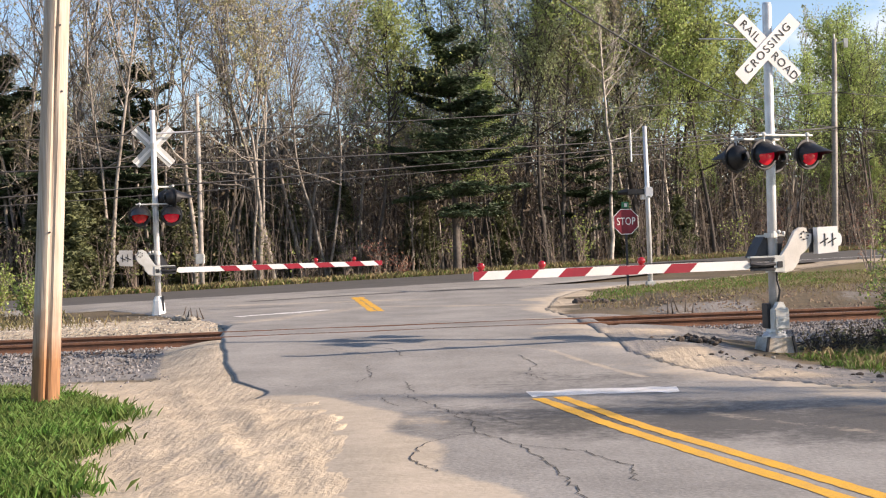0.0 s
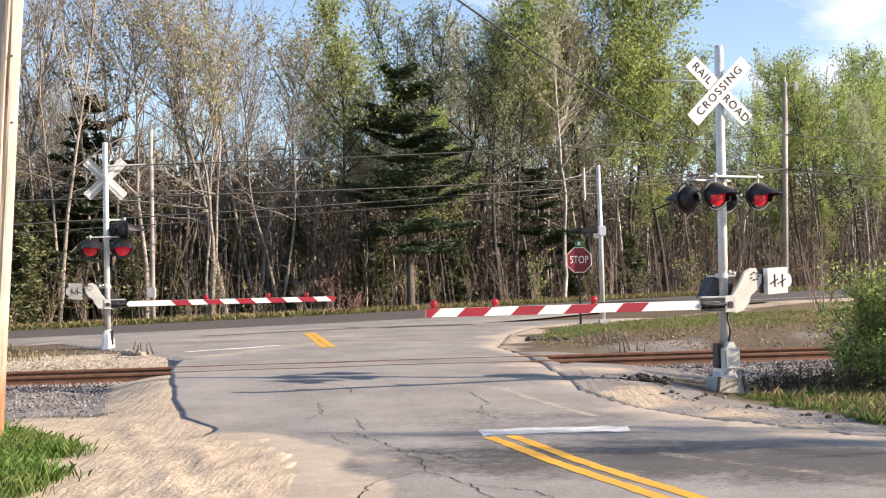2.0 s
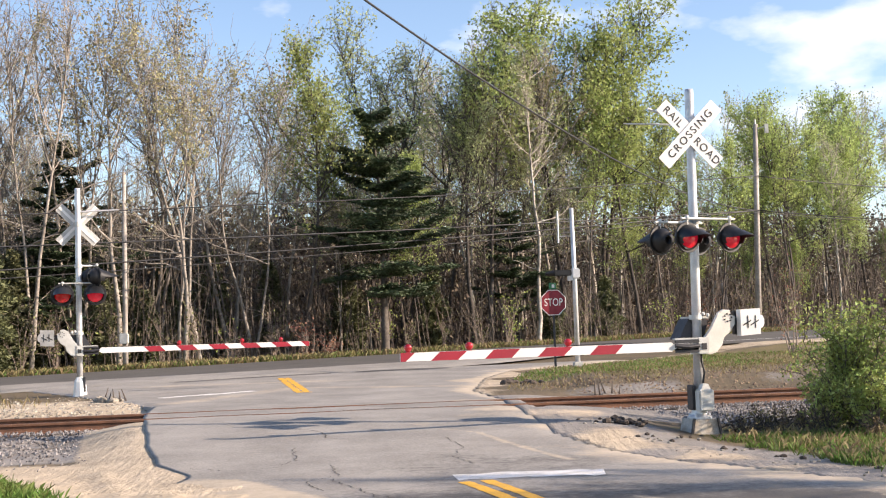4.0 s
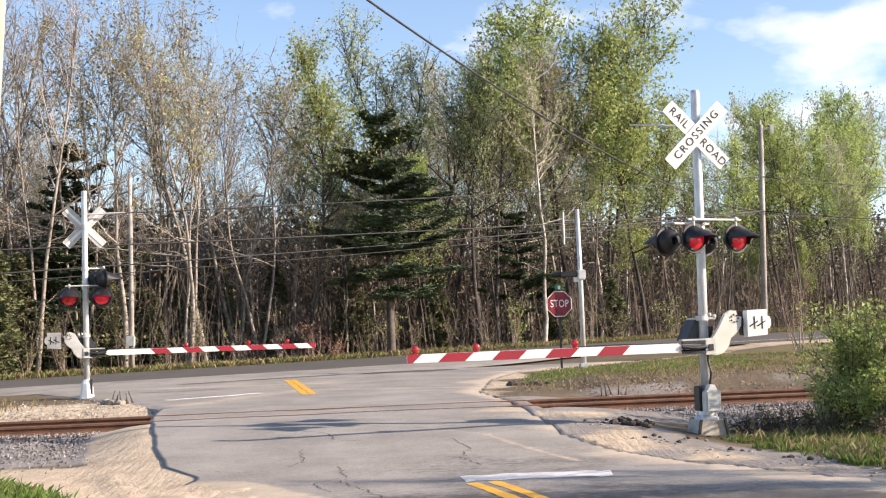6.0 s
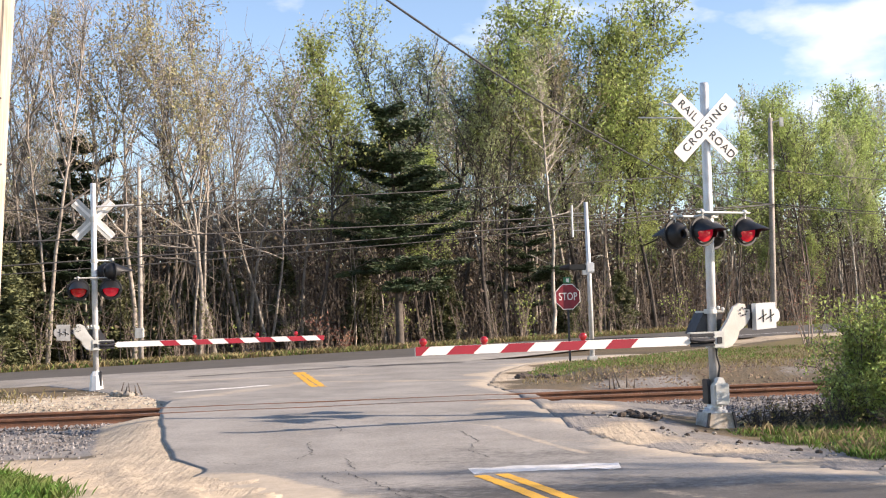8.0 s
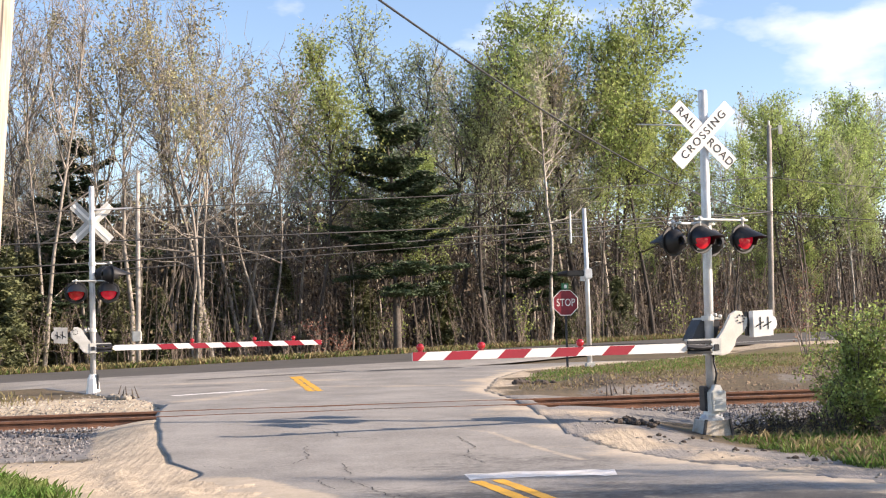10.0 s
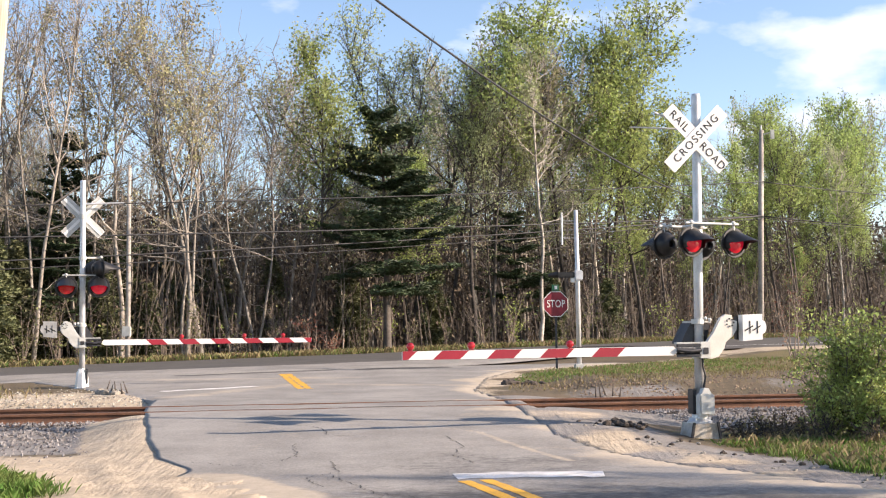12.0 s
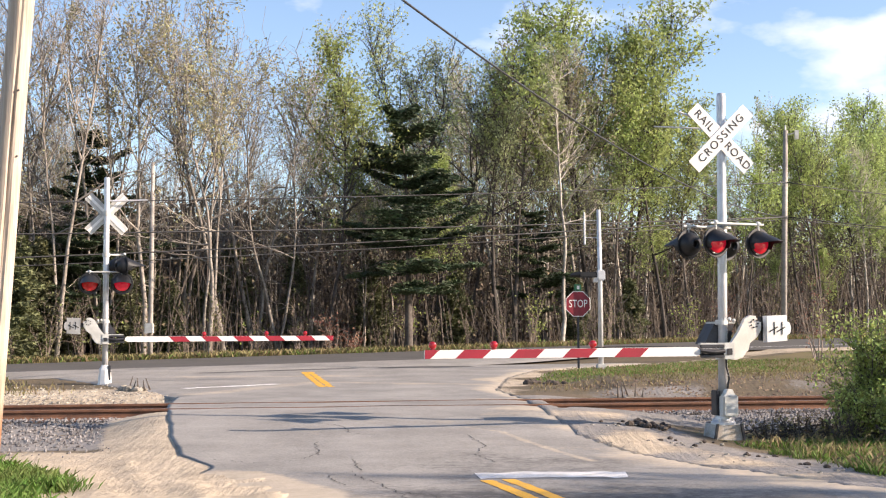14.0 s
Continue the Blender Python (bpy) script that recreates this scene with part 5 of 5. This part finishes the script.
# trees standing beside the road behind the right verge, whose shade falls across it
for x, y, h, key, which in ((13.5, 10.8, 7.0, "olive", 2), (19, 11.6, 7.5, "bare", 0), (26, 9.5, 10, "olive", 0), (14, 13.2, 4.6, "bare", 2), (16, 12.4, 5.6, "olive", 1), (34, 10.5, 12, "olive", 2), (38, 12, 13, "bare", 1), (17, 9.8, 8.0, "olive", 1), (23, 12.2, 8.0, "bare", 2), (11.8, 12.2, 3.6, "bare", 0)):
    plant(key, x, y, h, which, x * 1.7, 0.8)


# ---- undergrowth ----
def undergrowth():
    """Thin stems and brown brush that fill the wood's floor."""
    r = np.random.RandomState(9)
    sh = Shape()
    for k in range(5600):
        a, d = r.uniform(-0.5, 0.55), (3.0 if k < 4000 else 14.0) + 34 * r.rand() ** 1.3
        x, y = behind(a, d)
        z = gz(x, y)
        h = r.uniform(1.2, 6.5) * (0.6 if d < 4 else 1.0) if k < 4000 else r.uniform(5.0, 10.0)
        w = r.uniform(0.008, 0.035)
        lx, ly = r.normal(0, 0.17 if k < 4000 else 0.07, 2) * h
        sh.tube([(x, y, z - 0.05), (x + lx * 0.4, y + ly * 0.4, z + h * 0.5), (x + lx, y + ly, z + h)], [w, w * 0.75, w * 0.3], 3, caps=False)
        if h < 3.5:
            for _ in range(4):
                p = r.uniform(0.4, 0.95)
                q = (x + lx * p, y + ly * p, z + h * p)
                e = r.normal(0, 0.35, 2)
                sh.tube([q, (q[0] + e[0], q[1] + e[1], q[2] + r.uniform(0.15, 0.6))], [w * 0.5, w * 0.2], 3, caps=False)
    return solid("undergrowth", sh, M_brush, "tangled grey-brown saplings and brush under the trees", "undergrowth", kind="stuff")


def wood_spots(r, n, d0, d1, low, tall, power):
    """Places between the trunks: direction, depth and height drawn at random."""
    a, d = r.uniform(-0.55, 0.6, n), d0 + (d1 - d0) * r.rand(n)
    x, y = behind(a, d)
    z = low + tall * r.rand(n) ** power
    return np.stack([x, y, ground_z(x, y) + z * np.minimum(1.0, 0.25 + d / 14)], 1)


def floor_leaves():
    g = Growth(19)
    g.leaves_at(wood_spots(g.r, 4600, 4.5, 46, 0.5, 5.0, 1.4), 0.11, 0.5, 10)
    return solid("brushwood", g.leaf_mesh("brushwood", M_brushleaf), None, "dense dull brown and olive brushwood in the wood", "brushwood", kind="stuff")


def far_woods():
    """The deep wood behind, closing the view between the trunks."""
    g = Growth(29)
    g.leaves_at(wood_spots(g.r, 30000, 22, 56, 0.3, 7.6, 1.3), 0.16, 0.6, 9)
    return solid("far_woods", g.leaf_mesh("far_woods", M_farwood), None, "deep shaded brown and olive wood beyond the first trees", "woods", kind="stuff")


undergrowth()
floor_leaves()
far_woods()


# ---- grass ----
def blades(name, spots, mat, label, size, seed, width=0.006):
    """Grass blades; spots: (x, y) list."""
    r = np.random.RandomState(seed)
    v = []
    for (x, y), z in zip(spots, ground_z(*np.array(spots).T) - 0.01):
        h = size * r.uniform(0.4, 1.3)
        a = r.uniform(0, 6.28)
        c, s = math.cos(a) * width * r.uniform(0.7, 1.4), math.sin(a) * width
        bx, by = r.normal(0, 0.35, 2) * h
        v.append(((x - c, y - s, z), (x + c, y + s, z), (x + c * 0.7 + bx * 0.4, y + s * 0.7 + by * 0.4, z + h * 0.6), (x + bx, y + by, z + h * r.uniform(0.75, 1.0))))
    v = np.array(v).reshape(-1, 3)
    me = bpy.data.meshes.new(name)
    me.from_pydata(v.tolist(), [], np.arange(len(v)).reshape(-1, 4).tolist())
    me.materials.append(mat)
    return solid(name, me, None, label, "grass", kind="stuff")


def scatter(n, seed, pick):
    r, out = np.random.RandomState(seed), []
    while len(out) < n:
        p = pick(r)
        if p is not None:
            out.append(p)
    return out


def left_verge(r):
    y = r.uniform(6.5, 15.2)
    edge = -2.75 - 0.225 * (y - 7.0) - 0.9 * max(0, y - 13.6) + 0.18 * math.sin(y * 3.1) + 0.12 * math.sin(y * 7.7)
    x = edge + r.normal(0, 0.13) - abs(r.normal(0, 1.0)) if r.rand() < 0.7 else r.uniform(-9, edge)
    return (x, y)


def right_verge(r):
    x = 3.9 + 7 * r.rand() ** 1.5
    lo = 16.0 - 5.0 * (x - 3.9) + 0.25 * math.sin(x * 5)
    hi = 17.4 + 0.3 * (x - 3.6)
    y = r.uniform(max(lo, 9.0 + 0.3 * math.sin(x * 9)), hi)
    if wobble(x, y, 2.4, 63) + 0.5 * wobble(x, y, 7.0, 64) + min(0.9, 1.5 * (x - 4.4)) < r.normal(0.35, 0.45):
        return None
    return (x, y)


def island(r):
    x = r.uniform(1.6, 22)
    s = r.uniform(3.6, 18)
    y = float(track_y(x)) + s
    if x < right_edge(y) + 0.5 or y > far_edge(x) - 9.4:
        return None
    return (x, y)


def dry_bank(r):
    p = island(r)
    if p is None:
        return None
    s_ = p[1] - float(track_y(p[0]))
    if wobble(p[0], p[1], 1.3, 61) + 0.10 * (s_ - 5.0) < r.normal(0, 0.5):
        return None
    return p


def green_bank(r):
    p = island(r)
    if p is None:
        return None
    s_ = p[1] - float(track_y(p[0]))
    if s_ < 6.5 or 0.8 * wobble(p[0], p[1], 1.1, 62) + 0.25 * (s_ - 9.5) - 0.30 * (p[0] - 7) < r.normal(0.2, 0.4):
        return None
    return p


def far_verge(r):
    a, d = r.uniform(-0.42, 0.5), abs(r.normal(0, 1.3)) + 0.05
    return behind(a, d)


def left_far(r):
    x, s = r.uniform(-26, -6), r.uniform(4.5, 14)
    y = float(track_y(x)) + s
    return None if x > left_edge(y) - 1.2 - 2.5 * r.rand() else (x, y)


blades("grass", scatter(46000, 1, left_verge), M_grass, "lush green grass round the pole's foot", 0.15, 31, 0.0032)
blades("grass", scatter(30000, 2, right_verge), M_grass, "green grass beside the signal's footing", 0.11, 32, 0.003)
blades("grass", scatter(5000, 3, right_verge), M_drygrass, "dry straw-coloured grass beside the road", 0.17, 33, 0.006)
blades("grass", scatter(17000, 4, dry_bank), M_drygrass, "short dry grass on the bank between track and road", 0.10, 34, 0.009)
blades("grass", scatter(7000, 5, green_bank), M_grass, "short green grass on the bank by the stop sign", 0.09, 35, 0.009)
blades("grass", scatter(14000, 6, far_verge), M_drygrass, "dry grass along the wood's edge", 0.30, 36, 0.015)
blades("grass", scatter(4500, 7, far_verge), M_grass, "green weeds along the wood's edge", 0.26, 37, 0.016)
blades("grass", scatter(9000, 8, left_far), M_drygrass, "thin dry grass beyond the track by the gravel", 0.16, 38, 0.012)


# ---- shrubs ----
def shrub(name, x, y, h, width, stems, leafy, size, seed, foliage, bark, label):
    g = Growth(seed)
    r = g.r
    for k in range(stems):
        a = r.uniform(0, 6.28)
        out = r.uniform(0.1, 1.0) * width / h * 0.6
        pts, dirs = g.limb((r.normal(0, 0.08), r.normal(0, 0.08), -0.05), (math.cos(a) * out, math.sin(a) * out, 1), h * r.uniform(0.55, 1.05), 0.014 + 0.004 * h, 0.004, 0.09, 7, 4, 0.03)
        for j in range(2, 8):
            for _ in range(3):
                w = dirs[min(j, 6)] + r.normal(0, 0.7, 3)
                w /= np.linalg.norm(w)
                tp, _d = g.limb(pts[j], w, h * r.uniform(0.10, 0.28), 0.006, 0.003, 0.15, 3, 3, 0.06)
                for e in (1, 2, 3):
                    n = r.poisson(leafy)
                    if n:
                        g.leaf(tp[e], size, size * 2.0, n)
    t = thing(name, Matrix.Translation((x, y, gz(x, y))), label, "shrub", "shrubs")
    part("stem", g.wood, bark, t)
    if g.leaves:
        part("foliage", g.leaf_mesh("foliage", foliage), None, t)
    return t


shrub("bush", 6.45, 18.7, 1.75, 1.9, 24, 5.0, 0.032, 81, M_shrub, M_barkdark, "leafy green bush beside the track")
shrub("bush", 7.4, 18.1, 2.05, 2.0, 24, 5.0, 0.032, 82, M_shrub, M_barkdark, "leafy green bush beside the track")
shrub("bush", 6.9, 19.9, 1.5, 1.5, 16, 3.0, 0.036, 83, M_shrub, M_bark, "thin green bush at the ballast's edge")
shrub("bush", 6.5, 17.6, 0.95, 1.5, 20, 4.0, 0.03, 87, M_shrub, M_barkdark, "low spreading green bush at the verge")
shrub("bush", 5.95, 18.5, 0.8, 1.3, 16, 3.0, 0.03, 88, M_shrub, M_barkdark, "low thin green bush by the ballast")
for k, (bx, by) in enumerate(((4.7, 18.6), (5.2, 18.3), (5.6, 17.9), (5.1, 19.0), (5.7, 19.3), (6.2, 17.2))):
    shrub("dead_brush", bx, by, 0.38 + 0.05 * (k % 3), 0.9, 12, 0.15, 0.03, 130 + k, M_drygrass, M_brush, "tangled dead brown brush beside the ballast")
shrub("sapling", 12.2, 41.2, 3.1, 1.2, 5, 0.8, 0.04, 84, M_redbud, M_twig, "bare sapling with reddish buds on the bank")
shrub("bush", -6.2, 13.6, 1.2, 1.0, 12, 0.3, 0.03, 85, M_shrub, M_twig, "bare twiggy brush behind the pole")
shrub("bush", -7.0, 12.2, 1.3, 1.0, 12, 0.6, 0.03, 86, M_shrub, M_twig, "bare twiggy brush behind the pole")
for k, (bx, by, bh) in enumerate(((-11.6, 31.2, 1.0), (-13.0, 32.6, 1.3), (-14.6, 31.5, 1.2), (-12.4, 34.5, 1.1))):
    shrub("bush", bx, by, bh, 1.1, 12, 1.6, 0.04, 120 + k, M_shrub, M_twig, "low green bush beyond the track")
rs = random.Random(23)
for i in range(32):
    a = -0.40 + i * 0.028 + rs.uniform(-0.008, 0.008)
    x, y = behind(a, rs.uniform(1.2, 3.2))
    red = i in (11, 12, 22)
    shrub("bush", x, y, rs.uniform(1.0, 2.8), rs.uniform(0.8, 1.8), rs.randint(5, 9), 0.5 if red else rs.uniform(0.1, 0.6), 0.06, 200 + i, M_redbud if red else M_shrub if i % 4 == 1 else M_edgeleaf, M_twig,
          "reddish budding bush at the wood's edge" if red else "small yellow-green bush at the wood's edge")


# ---- cracks and debris ----
def crack(pts, seed):
    """A dark ragged crack in the asphalt."""
    r = random.Random(seed)
    sh, prev = Shape(), None
    for (ax, ay), (bx, by) in zip(pts[:-1], pts[1:]):
        n = max(2, int(math.dist((ax, ay), (bx, by)) / 0.07))
        for k in range(n):
            t = k / n
            x, y = ax + (bx - ax) * t + r.gauss(0, 0.018), ay + (by - ay) * t + r.gauss(0, 0.018)
            w = r.uniform(0.003, 0.007)
            z = float(road_z(x, y)) + 0.0045 + 0.006 * float(wobble(float(x), float(y), 1.6, 7))
            row = ((x - w, y, z), (x + w, y + 0.004, z))
            if prev:
                sh.add([prev[0], prev[1], row[1], row[0]], [(0, 1, 2, 3)])
            prev = row
    return solid("road_crack", sh, M_edge, "dark ragged crack in the asphalt", "crack", kind="structure")


crack(((-1.0, 13.6), (-0.55, 12.4), (-0.25, 11.4), (-0.22, 10.7), (0.15, 9.9), (0.42, 8.6), (0.5, 7.6)), 1)
crack(((-1.7, 16.6), (-1.55, 15.4), (-1.75, 14.9)), 2)
crack(((-2.75, 15.0), (-2.2, 14.7), (-1.6, 14.9)), 3)
crack(((-1.1, 14.9), (-0.95, 14.0), (-1.25, 13.4), (-1.0, 12.6)), 4)


crack(((-0.5, 12.2), (-0.15, 11.9), (0.1, 11.2), (0.3, 10.9)), 5)
crack(((-0.22, 10.7), (-0.6, 10.2), (-0.7, 9.4), (-0.45, 8.8)), 6)
crack(((0.15, 9.9), (0.6, 9.6), (0.9, 8.9), (0.85, 8.2)), 7)
crack(((-2.1, 18.6), (-1.5, 18.2), (-1.3, 17.4), (-0.7, 17.1)), 8)
crack(((0.3, 17.2), (0.5, 16.2), (0.35, 15.4), (0.6, 14.6)), 9)


def clods(name, x, y, n, spread, size, seed, mat, label, category):
    r = random.Random(seed)
    for _ in range(n):
        px_, py_ = x + r.gauss(0, spread), y + r.gauss(0, spread * 0.6)
        k = size * r.uniform(0.5, 1.3)
        sh = Shape().ball((0, 0, 0), k, 7, 5, 0.6)
        sh.v = [(v[0] * r.uniform(0.8, 1.2), v[1] * r.uniform(0.8, 1.2), v[2] * r.uniform(0.75, 1.2)) for v in sh.v]
        ob = solid(name, sh, mat, label, category, name + "s on the verge")
        beside = float(right_edge(py_)) - 0.1 < px_ < float(right_edge(py_)) + 1.3 and py_ < 21
        ob.location = (px_, py_, (max(gz(px_, py_), float(road_z(px_, py_)) - 0.03) if beside else gz(px_, py_)) + k * 0.25)


M_clod = material("dark_soil_clod", (0.09, 0.07, 0.055), 0.95, vary=0.3, scale=9, bump=0.02)
clods("soil_clod", 2.95, 18.5, 20, 0.3, 0.065, 41, M_clod, "dark clod of soil beside the road", "clod")
clods("soil_clod", 3.6, 18.0, 14, 0.25, 0.06, 42, M_clod, "dark clod of soil by the footing", "clod")
clods("soil_clod", 2.3, 29.0, 10, 0.30, 0.14, 43, M_clod, "dark clod of turf at the bank's end", "clod")
for k, (cx, cy) in enumerate(((2.9, 16.6), (3.6, 15.2), (4.2, 13.8), (2.4, 18.4), (4.9, 12.6))):
    clods("pebble", cx, cy, 14, 0.35, 0.028, 60 + k, M_rubble, "small pale pebble on the road's edge", "pebble")
    clods("soil_clod", cx + 0.3, cy + 0.3, 8, 0.3, 0.035, 70 + k, M_clod, "dark crumb of soil on the verge", "clod")
clods("rock", -6.7, 27.4, 7, 0.22, 0.12, 44, M_rubble, "pale broken rock in the gravel", "rock")
clods("rock", 3.7, 25.6, 6, 0.18, 0.11, 45, M_rubble, "pale broken rock beside the rail", "rock")


def stick(pts, r0, mat, label):
    return solid("stick", Shape().tube(pts, [r0 * (1 - 0.6 * k / (len(pts) - 1)) for k in range(len(pts))], 6), mat, label, "stick", "dead sticks", smooth=True)


rk = random.Random(51)
for k in range(16):
    x, y = rk.uniform(4.4, 6.6), rk.uniform(18.3, 20.2)
    a, ln = rk.uniform(-0.9, 0.5), rk.uniform(0.5, 1.3)
    z = gz(x, y)
    stick([(x, y, z + 0.02), (x + ln * 0.5 * math.cos(a), y + ln * 0.5 * math.sin(a), z + rk.uniform(0.05, 0.16)), (x + ln * math.cos(a), y + ln * math.sin(a), gz(x + ln * math.cos(a), y + ln * math.sin(a)) + rk.uniform(0.02, 0.2))], 0.014,
          M_brush, "dead brown stick lying by the ballast")
for k in range(5):
    x, y = 3.5 + 0.12 * k, 25.7 + rk.uniform(-0.1, 0.1)
    stick([(x, y, gz(x, y)), (x + rk.uniform(-0.2, 0.1), y, gz(x, y) + rk.uniform(0.2, 0.42))], 0.02, M_brush, "broken stub beside the rail")
for k in range(5):
    x, y = -6.8 + 0.12 * k, 27.3 + rk.uniform(-0.1, 0.1)
    stick([(x, y, gz(x, y)), (x + rk.uniform(-0.2, 0.1), y, gz(x, y) + rk.uniform(0.15, 0.36))], 0.02, M_brush, "broken stub in the gravel")
